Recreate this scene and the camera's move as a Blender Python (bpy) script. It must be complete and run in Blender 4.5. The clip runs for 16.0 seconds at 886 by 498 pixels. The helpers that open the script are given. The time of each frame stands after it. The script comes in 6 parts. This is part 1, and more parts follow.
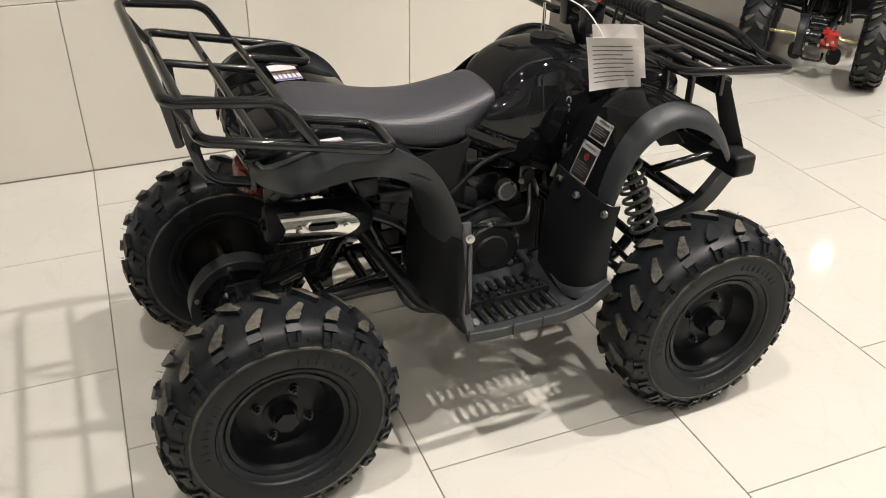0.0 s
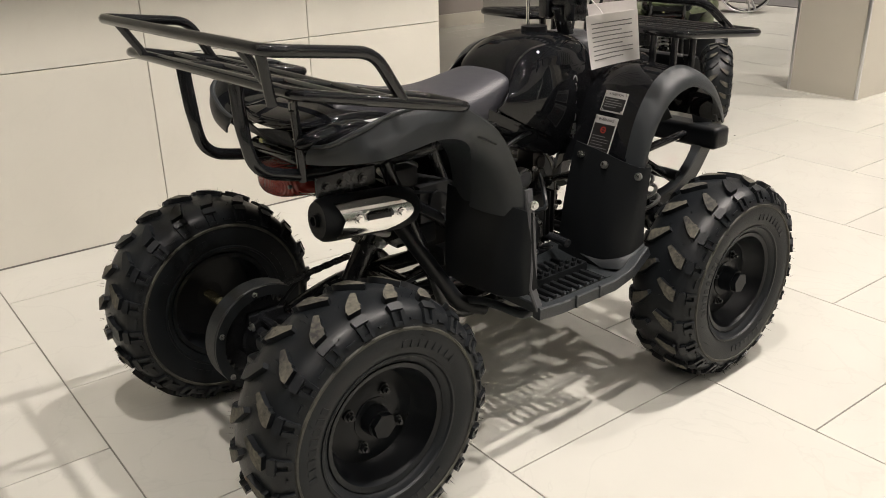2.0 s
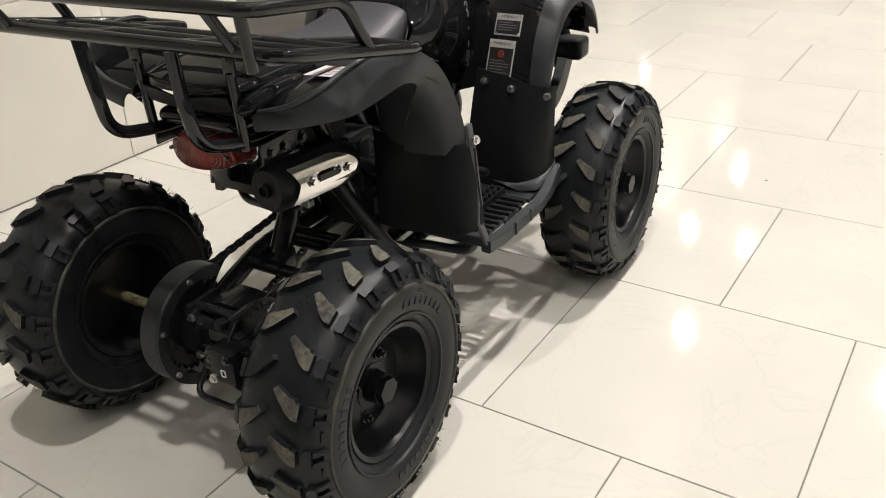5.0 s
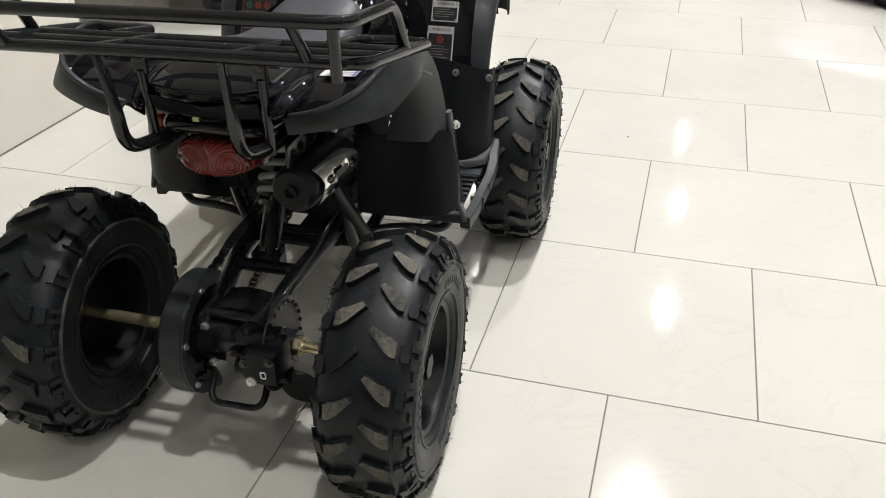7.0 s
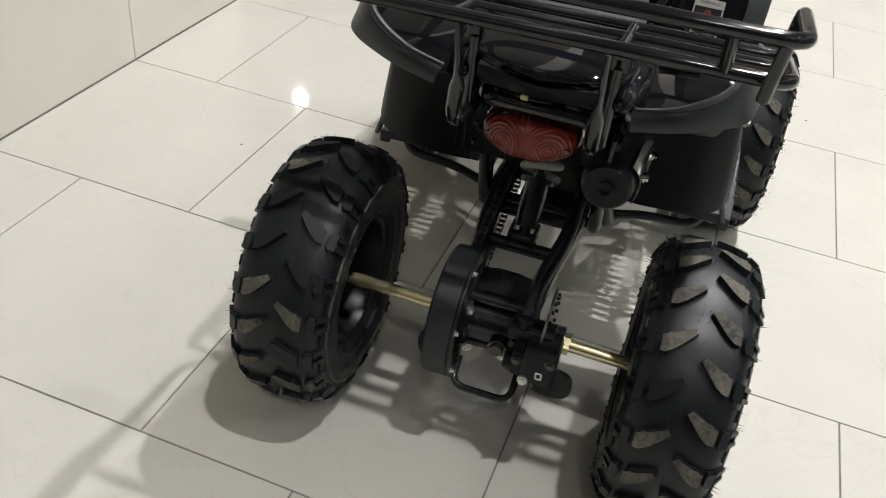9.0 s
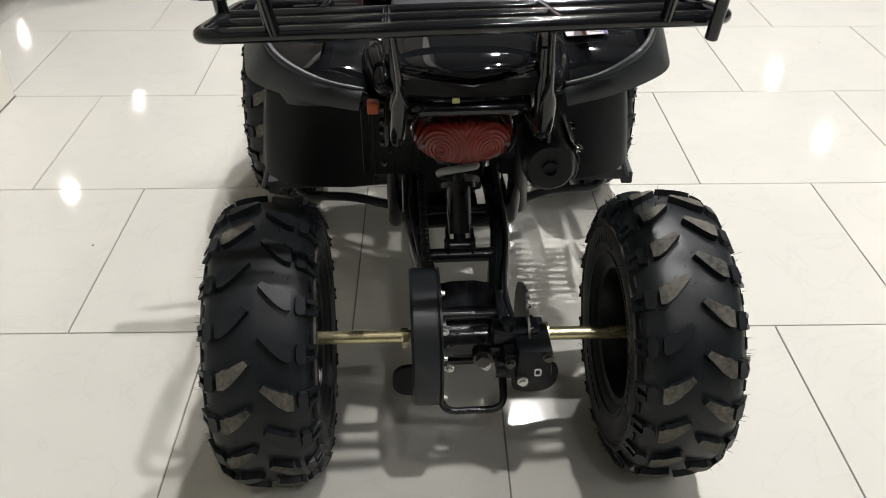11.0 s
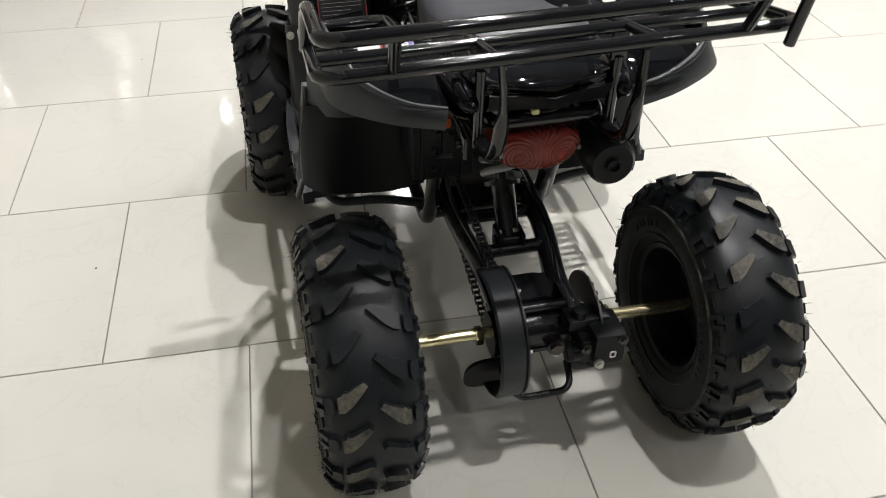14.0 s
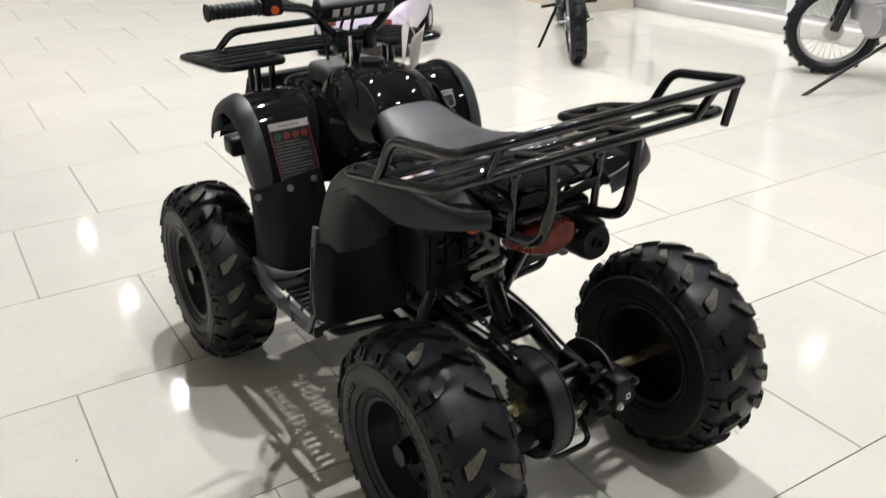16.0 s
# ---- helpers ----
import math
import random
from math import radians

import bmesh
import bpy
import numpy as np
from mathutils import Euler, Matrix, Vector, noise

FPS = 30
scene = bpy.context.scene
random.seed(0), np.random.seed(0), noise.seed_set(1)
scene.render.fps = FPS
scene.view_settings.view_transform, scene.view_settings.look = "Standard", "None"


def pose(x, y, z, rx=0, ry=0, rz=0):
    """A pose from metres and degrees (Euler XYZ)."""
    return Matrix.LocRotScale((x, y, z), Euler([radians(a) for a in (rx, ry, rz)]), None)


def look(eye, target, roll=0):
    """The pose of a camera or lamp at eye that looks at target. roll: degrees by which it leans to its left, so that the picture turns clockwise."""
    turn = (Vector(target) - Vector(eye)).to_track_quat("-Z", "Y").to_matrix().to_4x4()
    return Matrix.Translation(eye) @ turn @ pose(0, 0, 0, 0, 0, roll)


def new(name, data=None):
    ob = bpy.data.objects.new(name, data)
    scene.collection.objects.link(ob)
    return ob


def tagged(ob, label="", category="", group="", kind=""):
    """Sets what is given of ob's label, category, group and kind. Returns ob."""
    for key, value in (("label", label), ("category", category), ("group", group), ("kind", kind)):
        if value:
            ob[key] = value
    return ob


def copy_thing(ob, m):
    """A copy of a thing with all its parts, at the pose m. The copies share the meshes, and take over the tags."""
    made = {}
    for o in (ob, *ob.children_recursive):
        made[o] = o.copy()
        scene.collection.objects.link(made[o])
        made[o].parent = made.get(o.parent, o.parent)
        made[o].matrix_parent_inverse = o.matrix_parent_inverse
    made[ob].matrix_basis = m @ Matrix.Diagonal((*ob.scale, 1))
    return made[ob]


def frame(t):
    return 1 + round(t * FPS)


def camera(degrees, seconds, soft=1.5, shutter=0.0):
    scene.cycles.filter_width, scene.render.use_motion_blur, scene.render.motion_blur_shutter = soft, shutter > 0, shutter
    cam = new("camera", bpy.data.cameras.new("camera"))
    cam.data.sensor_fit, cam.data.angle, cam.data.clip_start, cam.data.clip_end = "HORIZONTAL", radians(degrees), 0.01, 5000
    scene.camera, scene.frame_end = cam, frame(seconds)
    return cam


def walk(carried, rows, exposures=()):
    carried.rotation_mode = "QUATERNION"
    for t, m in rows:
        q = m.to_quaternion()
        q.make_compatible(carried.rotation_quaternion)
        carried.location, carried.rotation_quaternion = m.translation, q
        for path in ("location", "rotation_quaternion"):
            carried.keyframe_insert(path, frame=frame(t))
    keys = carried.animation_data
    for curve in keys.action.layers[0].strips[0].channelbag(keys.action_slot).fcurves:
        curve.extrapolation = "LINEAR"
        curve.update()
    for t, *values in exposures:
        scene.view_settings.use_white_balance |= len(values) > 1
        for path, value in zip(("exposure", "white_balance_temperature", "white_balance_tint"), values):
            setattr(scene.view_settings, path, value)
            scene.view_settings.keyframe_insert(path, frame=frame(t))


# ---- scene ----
cam = camera(54.6, 16.0, soft=0.9, shutter=0.3)
PATH = [
    (0, (1.839, -0.488, 1.371), (0.259, 0.161, 0.331), 0.9),
    (0.5, (1.729, -0.629, 1.351), (0.176, 0.118, 0.335), 0.0),
    (1, (1.67, -0.825, 1.285), (0.142, -0.001, 0.292), -0.8),
    (1.5, (1.628, -0.907, 1.161), (0.14, 0.064, 0.243), -0.5),
    (2, (1.647, -0.96, 1.069), (0.177, 0.162, 0.308), -1.1),
    (2.5, (1.675, -0.989, 0.999), (0.179, 0.122, 0.273), -1.2),
    (3, (1.7, -1.006, 0.985), (0.183, 0.099, 0.294), -0.9),
    (3.5, (1.703, -1.012, 0.982), (0.188, 0.101, 0.299), -1.1),
    (4, (1.647, -1.064, 1.054), (0.213, 0.111, 0.303), -1.3),
    (4.5, (1.521, -1.137, 1.135), (0.325, 0.222, 0.284), -3.0),
    (4.7, (1.433, -1.151, 1.1), (0.329, 0.255, 0.203), -3.1),
    (6.8, (0.994, -1.422, 1.177), (0.475, 0.209, 0.142), -0.7),
    (7, (0.956, -1.428, 1.187), (0.478, 0.221, 0.162), -0.4),
    (7.5, (0.852, -1.453, 1.206), (0.421, 0.204, 0.171), 0.7),
    (8, (0.801, -1.462, 1.224), (0.347, 0.169, 0.159), 2.3),
    (8.5, (0.727, -1.449, 1.246), (0.162, 0.108, 0.125), 5.0),
    (8.7, (0.577, -1.412, 1.229), (0.06, 0.11, 0.039), 6.1),
    (10.8, (0.175, -1.403, 1.202), (0.196, 0.215, 0.027), -0.1),
    (11, (0.168, -1.406, 1.17), (0.196, 0.243, 0.039), -0.0),
    (11.5, (0.16, -1.431, 1.108), (0.2, 0.289, 0.089), -0.3),
    (12, (0.158, -1.453, 1.146), (0.211, 0.293, 0.171), -0.6),
    (12.5, (0.152, -1.446, 1.206), (0.224, 0.303, 0.239), -0.5),
    (13, (0.128, -1.423, 1.245), (0.245, 0.288, 0.216), 0.0),
    (13.5, (0.012, -1.422, 1.243), (0.227, 0.196, 0.087), 0.8),
    (14, (-0.145, -1.372, 1.274), (0.154, 0.183, 0.052), -0.0),
    (14.5, (-0.374, -1.353, 1.274), (0.212, 0.113, 0.047), -0.2),
    (15, (-0.555, -1.389, 1.292), (0.177, 0.087, 0.159), 0.4),
    (15.5, (-0.685, -1.433, 1.288), (0.127, 0.08, 0.263), -0.7),
    (15.6, (-0.703, -1.435, 1.283), (0.117, 0.085, 0.276), -1.2),
    (16, (-0.738, -1.446, 1.288), (0.195, 0.092, 0.414), -0.7),
]
EXPOSURES = [(0, 0.27, 6720, 15), (4.2, 0.27, 6640, 15), (7.0, 0.22, 6170, 13), (8.7, 0.20, 6170, 13), (11.0, 0.26, 6160, 13), (12.5, 0.35, 6160, 13), (16, 0.31, 6160, 13)]
walk(cam, [(t, look(eye, target, roll)) for t, eye, target, roll in PATH], EXPOSURES)

# ---- light: recessed ceiling spots of the showroom, with some added ones ----
world = bpy.data.worlds.new("showroom_world")
scene.world = world
world.use_nodes = True
world.node_tree.nodes["Background"].inputs[0].default_value = (0.9, 0.93, 1.0, 1)
world.node_tree.nodes["Background"].inputs[1].default_value = 0.25
CEIL, SOFFIT, EDGE, BACK_EDGE, TURN = 5.35, 2.75, -0.16, -2.6, 4.3
# Entries at y -4.1, x 6.15 and x 8.6 are unseen, added fill lamps.
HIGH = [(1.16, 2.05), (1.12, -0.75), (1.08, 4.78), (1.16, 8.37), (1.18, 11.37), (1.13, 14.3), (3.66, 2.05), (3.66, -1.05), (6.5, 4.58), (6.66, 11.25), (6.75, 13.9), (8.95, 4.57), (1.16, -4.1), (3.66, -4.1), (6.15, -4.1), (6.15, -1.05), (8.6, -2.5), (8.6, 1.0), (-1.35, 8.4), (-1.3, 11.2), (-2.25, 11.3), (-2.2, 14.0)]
LOW = [(-3.05, 5.27), (-3.0, 7.27), (-3.15, 9.25), (-3.1, 11.06), (-4.97, 9.2)]
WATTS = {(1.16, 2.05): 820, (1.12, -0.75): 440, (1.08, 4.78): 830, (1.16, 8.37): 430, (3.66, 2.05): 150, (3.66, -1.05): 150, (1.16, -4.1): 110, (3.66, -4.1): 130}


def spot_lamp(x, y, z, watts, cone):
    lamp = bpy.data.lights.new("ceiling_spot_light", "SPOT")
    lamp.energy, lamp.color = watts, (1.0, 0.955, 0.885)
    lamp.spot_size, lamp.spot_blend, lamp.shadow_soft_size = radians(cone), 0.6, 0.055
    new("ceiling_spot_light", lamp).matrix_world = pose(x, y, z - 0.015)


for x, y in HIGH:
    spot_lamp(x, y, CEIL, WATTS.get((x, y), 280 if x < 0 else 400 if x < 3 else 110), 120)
for x, y in LOW:
    spot_lamp(x, y, SOFFIT, 120, 125)


# ---- materials ----
def material(name, colour, rough=0.5, metal=0.0, spec=0.5, coat=0.0, vary=0.0, scale=40.0, bump=0.0, bump_scale=200.0, rough_vary=0.0, second=None, coat_rough=0.03):
    """A surface with grain at two scales, fine relief and uneven gloss."""
    m = bpy.data.materials.new(name)
    m.use_nodes = True
    nodes, links = m.node_tree.nodes, m.node_tree.links
    b = nodes["Principled BSDF"]
    b.inputs["Base Color"].default_value = (*colour, 1)
    b.inputs["Roughness"].default_value, b.inputs["Metallic"].default_value = rough, metal
    b.inputs["Specular IOR Level"].default_value = spec
    b.inputs["Coat Weight"].default_value, b.inputs["Coat Roughness"].default_value = coat, coat_rough
    coords = nodes.new("ShaderNodeTexCoord")
    if vary or rough_vary:
        big, fine = nodes.new("ShaderNodeTexNoise"), nodes.new("ShaderNodeTexNoise")
        big.inputs["Scale"].default_value, fine.inputs["Scale"].default_value = scale * 0.15, scale
        big.inputs["Detail"].default_value, fine.inputs["Detail"].default_value = 4, 6
        mix = nodes.new("ShaderNodeMath")
        mix.operation = "MULTIPLY_ADD"
        for n in (big, fine):
            links.new(coords.outputs["Object"], n.inputs["Vector"])
        links.new(big.outputs["Fac"], mix.inputs[0])
        mix.inputs[1].default_value = 0.6
        half = nodes.new("ShaderNodeMath")
        half.operation = "MULTIPLY"
        half.inputs[1].default_value = 0.4
        links.new(fine.outputs["Fac"], half.inputs[0])
        links.new(half.outputs[0], mix.inputs[2])
        if vary:
            ramp = nodes.new("ShaderNodeValToRGB")
            ramp.color_ramp.elements[0].position, ramp.color_ramp.elements[1].position = 0.3, 0.7
            low = second or tuple(c * (1 - vary) for c in colour)
            ramp.color_ramp.elements[0].color = (*low, 1)
            ramp.color_ramp.elements[1].color = (*colour, 1)
            links.new(mix.outputs[0], ramp.inputs[0])
            links.new(ramp.outputs[0], b.inputs["Base Color"])
        if rough_vary:
            span = nodes.new("ShaderNodeMapRange")
            span.inputs["From Min"].default_value, span.inputs["From Max"].default_value = 0.3, 0.7
            span.inputs["To Min"].default_value, span.inputs["To Max"].default_value = rough - rough_vary, rough + rough_vary
            links.new(mix.outputs[0], span.inputs["Value"])
            links.new(span.outputs[0], b.inputs["Roughness"])
    if bump:
        grain, relief = nodes.new("ShaderNodeTexNoise"), nodes.new("ShaderNodeBump")
        grain.inputs["Scale"].default_value, grain.inputs["Detail"].default_value = bump_scale, 3
        relief.inputs["Strength"].default_value, relief.inputs["Distance"].default_value = bump, 0.002
        links.new(coords.outputs["Object"], grain.inputs["Vector"])
        links.new(grain.outputs["Fac"], relief.inputs["Height"])
        links.new(relief.outputs["Normal"], b.inputs["Normal"])
    return m


def tile_material(name, colour, rough, vein, spread):
    """Polished porcelain: each tile a shade of its own, faint clouds and hair veins."""
    m = material(name, colour, rough, spec=0.5)
    nodes, links = m.node_tree.nodes, m.node_tree.links
    b = nodes["Principled BSDF"]
    info, coords = nodes.new("ShaderNodeObjectInfo"), nodes.new("ShaderNodeTexCoord")
    shift = nodes.new("ShaderNodeVectorMath")
    shift.operation = "MULTIPLY_ADD"
    shift.inputs[1].default_value = (1, 1, 1)
    spreadv = nodes.new("ShaderNodeCombineXYZ")
    far = nodes.new("ShaderNodeMath")
    far.operation = "MULTIPLY"
    far.inputs[1].default_value = 37.0
    links.new(info.outputs["Random"], far.inputs[0])
    for k in range(3):
        links.new(far.outputs[0], spreadv.inputs[k])
    links.new(coords.outputs["Object"], shift.inputs[0])
    links.new(spreadv.outputs[0], shift.inputs[2])
    cloud, veins = nodes.new("ShaderNodeTexNoise"), nodes.new("ShaderNodeTexNoise")
    cloud.inputs["Scale"].default_value, cloud.inputs["Detail"].default_value = 3.0, 5
    veins.inputs["Scale"].default_value, veins.inputs["Detail"].default_value, veins.inputs["Distortion"].default_value = 2.2, 8, 2.5
    ramp = nodes.new("ShaderNodeValToRGB")
    ramp.color_ramp.elements[0].position, ramp.color_ramp.elements[0].color = 0.485, (0, 0, 0, 1)
    ramp.color_ramp.elements[1].position, ramp.color_ramp.elements[1].color = 0.515, (0, 0, 0, 1)
    middle = ramp.color_ramp.elements.new(0.5)
    middle.color = (1, 1, 1, 1)
    for n in (cloud, veins):
        links.new(shift.outputs[0], n.inputs["Vector"])
    links.new(veins.outputs["Fac"], ramp.inputs[0])
    total = nodes.new("ShaderNodeMath")
    total.operation = "MULTIPLY_ADD"
    total.inputs[1].default_value = -vein
    base = nodes.new("ShaderNodeMapRange")
    base.inputs["From Min"].default_value, base.inputs["From Max"].default_value = 0.3, 0.7
    base.inputs["To Min"].default_value, base.inputs["To Max"].default_value = 1 - spread, 1.0
    links.new(cloud.outputs["Fac"], base.inputs["Value"])
    links.new(ramp.outputs[0], total.inputs[0])
    links.new(base.outputs[0], total.inputs[2])
    own = nodes.new("ShaderNodeMapRange")
    own.inputs["To Min"].default_value, own.inputs["To Max"].default_value = 0.975, 1.015
    links.new(info.outputs["Random"], own.inputs["Value"])
    both = nodes.new("ShaderNodeMath")
    both.operation = "MULTIPLY"
    links.new(total.outputs[0], both.inputs[0])
    links.new(own.outputs[0], both.inputs[1])
    tint = nodes.new("ShaderNodeVectorMath")
    tint.operation = "SCALE"
    tint.inputs[0].default_value = colour
    links.new(both.outputs[0], tint.inputs["Scale"])
    links.new(tint.outputs[0], b.inputs["Base Color"])
    return m


FLOOR_TILE = tile_material("polished_cream_porcelain", (0.504, 0.499, 0.452), 0.07, 0.04, 0.06)
WALL_TILE = tile_material("honed_cream_wall_panel", (0.66, 0.64, 0.57), 0.33, 0.015, 0.06)
COLUMN_TILE = tile_material("honed_sand_panel", (0.50, 0.47, 0.40), 0.35, 0.01, 0.05)
WALL_GROUT = material("pale_wall_grout", (0.40, 0.385, 0.335), 0.85, vary=0.2, scale=60, bump=0.2)
GROUT = material("grey_grout", (0.19, 0.18, 0.16), 0.9, vary=0.3, scale=60, bump=0.2)
PLASTER = material("grey_ceiling_paint", (0.13, 0.133, 0.13), 0.8, vary=0.05, scale=20, bump=0.05)
SOFFIT_PAINT = material("taupe_soffit_paint", (0.46, 0.42, 0.38), 0.7, vary=0.06, scale=10, bump=0.05)
TAUPE = material("taupe_wall_paint", (0.32, 0.285, 0.26), 0.6, vary=0.1, scale=8, bump=0.05)
PALE = material("pale_wall_paint", (0.62, 0.61, 0.59), 0.6, vary=0.05, scale=10, bump=0.05)
PASSAGE = material("grey_green_passage_paint", (0.27, 0.30, 0.275), 0.6, vary=0.08, scale=6, bump=0.05)
ALU = material("brushed_aluminium", (0.62, 0.62, 0.62), 0.35, 0.9, rough_vary=0.08, scale=80)
GREYPAINT = material("grey_painted_metal", (0.30, 0.31, 0.31), 0.45, vary=0.08, scale=30)
DARK = material("dark_interior", (0.06, 0.055, 0.05), 0.6, vary=0.3, scale=5)
GLASS = bpy.data.materials.new("clear_window_glass")
GLASS.use_nodes = True
GLASS.node_tree.nodes["Principled BSDF"].inputs["Transmission Weight"].default_value = 1.0
GLASS.node_tree.nodes["Principled BSDF"].inputs["Roughness"].default_value = 0.0
GLASS.node_tree.nodes["Principled BSDF"].inputs["Base Color"].default_value = (0.86, 0.93, 0.90, 1)
LAMP_GLOW = bpy.data.materials.new("lit_lamp_face")
LAMP_GLOW.use_nodes = True
LAMP_GLOW.node_tree.nodes["Principled BSDF"].inputs["Emission Color"].default_value = (1, 0.95, 0.86, 1)
LAMP_GLOW.node_tree.nodes["Principled BSDF"].inputs["Emission Strength"].default_value = 140.0


# ---- mesh helpers ----
def link_mesh(name, bm, mats, parent=None, label="", smooth=True):
    data = bpy.data.meshes.new(name)
    bm.normal_update()
    bm.to_mesh(data)
    bm.free()
    for m in mats if isinstance(mats, (list, tuple)) else [mats]:
        data.materials.append(m)
    if smooth:
        data.polygons.foreach_set("use_smooth", [True] * len(data.polygons))
        data.set_sharp_from_angle(angle=radians(38))
    ob = new(name, data)
    if parent:
        ob.parent = parent
    return tagged(ob, label=label)


def part(name, bm, mats, parent, label="", smooth=True):
    return link_mesh(name, bm, mats, parent, label, smooth)


def thing(name, place, label, category, group=""):
    ob = new(name)
    ob.empty_display_size = 0.1
    ob.matrix_world = place
    return tagged(ob, label=label, category=category, group=group)


def box(bm, lo, hi, bevel=0.0, m=None, slot=0, steps=2):
    """A box between two corners, with rounded edges."""
    t = bmesh.new()
    bmesh.ops.create_cube(t, size=1.0)
    size, mid = [b - a for a, b in zip(lo, hi)], [(a + b) / 2 for a, b in zip(lo, hi)]
    for v in t.verts:
        v.co = Vector([c * s + o for c, s, o in zip(v.co, size, mid)])
    if bevel:
        bmesh.ops.bevel(t, geom=t.edges[:], offset=min(bevel, 0.45 * min(size)), segments=steps, affect="EDGES", profile=0.6)
    merge(bm, t, m, slot)


def merge(bm, t, m=None, slot=0):
    """Adds a small mesh to a larger one."""
    t.verts.index_update()
    made = [bm.verts.new(m @ v.co if m else v.co) for v in t.verts]
    for f in t.faces:
        try:
            bm.faces.new([made[v.index] for v in f.verts]).material_index = f.material_index or slot
        except ValueError:
            pass
    t.free()


def loft(bm, rings, closed=True, caps=True, slot=0, wrap=False):
    """A skin over rings of equal length."""
    rows = [[bm.verts.new(p) for p in r] for r in rings]
    n = len(rows[0])
    pairs = list(zip(rows, rows[1:])) + ([(rows[-1], rows[0])] if wrap else [])
    for a, b in pairs:
        for k in range(n if closed else n - 1):
            bm.faces.new((a[k], a[(k + 1) % n], b[(k + 1) % n], b[k])).material_index = slot
    if caps and closed and not wrap:
        bm.faces.new(rows[0][::-1]).material_index = slot
        bm.faces.new(rows[-1]).material_index = slot
    return rows


def spline(points, n, closed=False):
    """n points on a smooth curve through the given ones."""
    p = [Vector(q) for q in points]
    out, count = [], len(p) if closed else len(p) - 1
    for k in range(n):
        s = k * count / (n if closed else n - 1)
        i = min(int(s), count - 1)
        f = s - i
        g = (lambda j: p[j % len(p)]) if closed else (lambda j: p[max(0, min(len(p) - 1, j))])
        a, b, c, d = g(i - 1), g(i), g(i + 1), g(i + 2)
        out.append(0.5 * ((2 * b) + (c - a) * f + (2 * a - 5 * b + 4 * c - d) * f * f + (3 * b - a - 3 * c + d) * f ** 3))
    return out


def bent(points, radius, steps=5):
    """A path with its corners rounded."""
    p = [Vector(q) for q in points]
    out = [p[0]]
    for a, b, c in zip(p, p[1:], p[2:]):
        d = min(radius, 0.48 * (a - b).length, 0.48 * (c - b).length)
        s, e = b + (a - b).normalized() * d, b + (c - b).normalized() * d
        for k in range(steps + 1):
            f = k / steps
            out.append(s * (1 - f) ** 2 + b * 2 * f * (1 - f) + e * f * f)
    return out + [p[-1]]


def tube(bm, points, r, n=10, slot=0, caps=True):
    """A round bar along a path. r: one radius or a function of 0..1."""
    p = [Vector(q) for q in points]
    p = [q for k, q in enumerate(p) if k == 0 or (q - p[k - 1]).length > 1e-5]
    ways = [(p[min(k + 1, len(p) - 1)] - p[max(k - 1, 0)]).normalized() for k in range(len(p))]
    side = ways[0].orthogonal().normalized()
    rings = []
    for k, (q, w) in enumerate(zip(p, ways)):
        side = (side - w * side.dot(w)).normalized()
        up, f = w.cross(side), k / max(1, len(p) - 1)
        radius = r(f) if callable(r) else r
        rings.append([q + (side * math.cos(2 * math.pi * j / n) + up * math.sin(2 * math.pi * j / n)) * radius for j in range(n)])
    loft(bm, rings, slot=slot, caps=caps)


def rod(bm, a, b, r, n=14, slot=0, r2=None):
    tube(bm, [a, b], (lambda f: r + (r2 - r) * f) if r2 is not None else r, n, slot)


def revolve(bm, profile, n=48, m=None, slot=0, closed=False, slots=None):
    """A profile of (radius, along) turned about the x axis."""
    rings = []
    for k in range(n):
        a = 2 * math.pi * k / n
        rings.append([Vector((u, math.cos(a) * r, math.sin(a) * r)) for r, u in profile])
    if m:
        rings = [[m @ v for v in ring] for ring in rings]
    loft(bm, rings, closed=closed, caps=False, wrap=True, slot=slot)


def sheet(bm, rows, thick, slot=0):
    """A plate with thickness from a grid of points; thickness goes against the grid's normal."""
    up = [[Vector(p) for p in r] for r in rows]
    h, w = len(up), len(up[0])
    low = []
    for i in range(h):
        line = []
        for j in range(w):
            du = up[i][min(j + 1, w - 1)] - up[i][max(j - 1, 0)]
            dv = up[min(i + 1, h - 1)][j] - up[max(i - 1, 0)][j]
            n = du.cross(dv)
            line.append(up[i][j] - (n.normalized() if n.length > 1e-9 else Vector((0, 0, 1))) * thick)
        low.append(line)
    a = [[bm.verts.new(p) for p in r] for r in up]
    b = [[bm.verts.new(p) for p in r] for r in low]
    for i in range(h - 1):
        for j in range(w - 1):
            bm.faces.new((a[i][j], a[i][j + 1], a[i + 1][j + 1], a[i + 1][j])).material_index = slot
            bm.faces.new((b[i][j], b[i + 1][j], b[i + 1][j + 1], b[i][j + 1])).material_index = slot
    for i in range(h - 1):
        bm.faces.new((a[i][0], a[i + 1][0], b[i + 1][0], b[i][0])).material_index = slot
        bm.faces.new((a[i + 1][-1], a[i][-1], b[i][-1], b[i + 1][-1])).material_index = slot
    for j in range(w - 1):
        bm.faces.new((a[0][j + 1], a[0][j], b[0][j], b[0][j + 1])).material_index = slot
        bm.faces.new((a[-1][j], a[-1][j + 1], b[-1][j + 1], b[-1][j])).material_index = slot


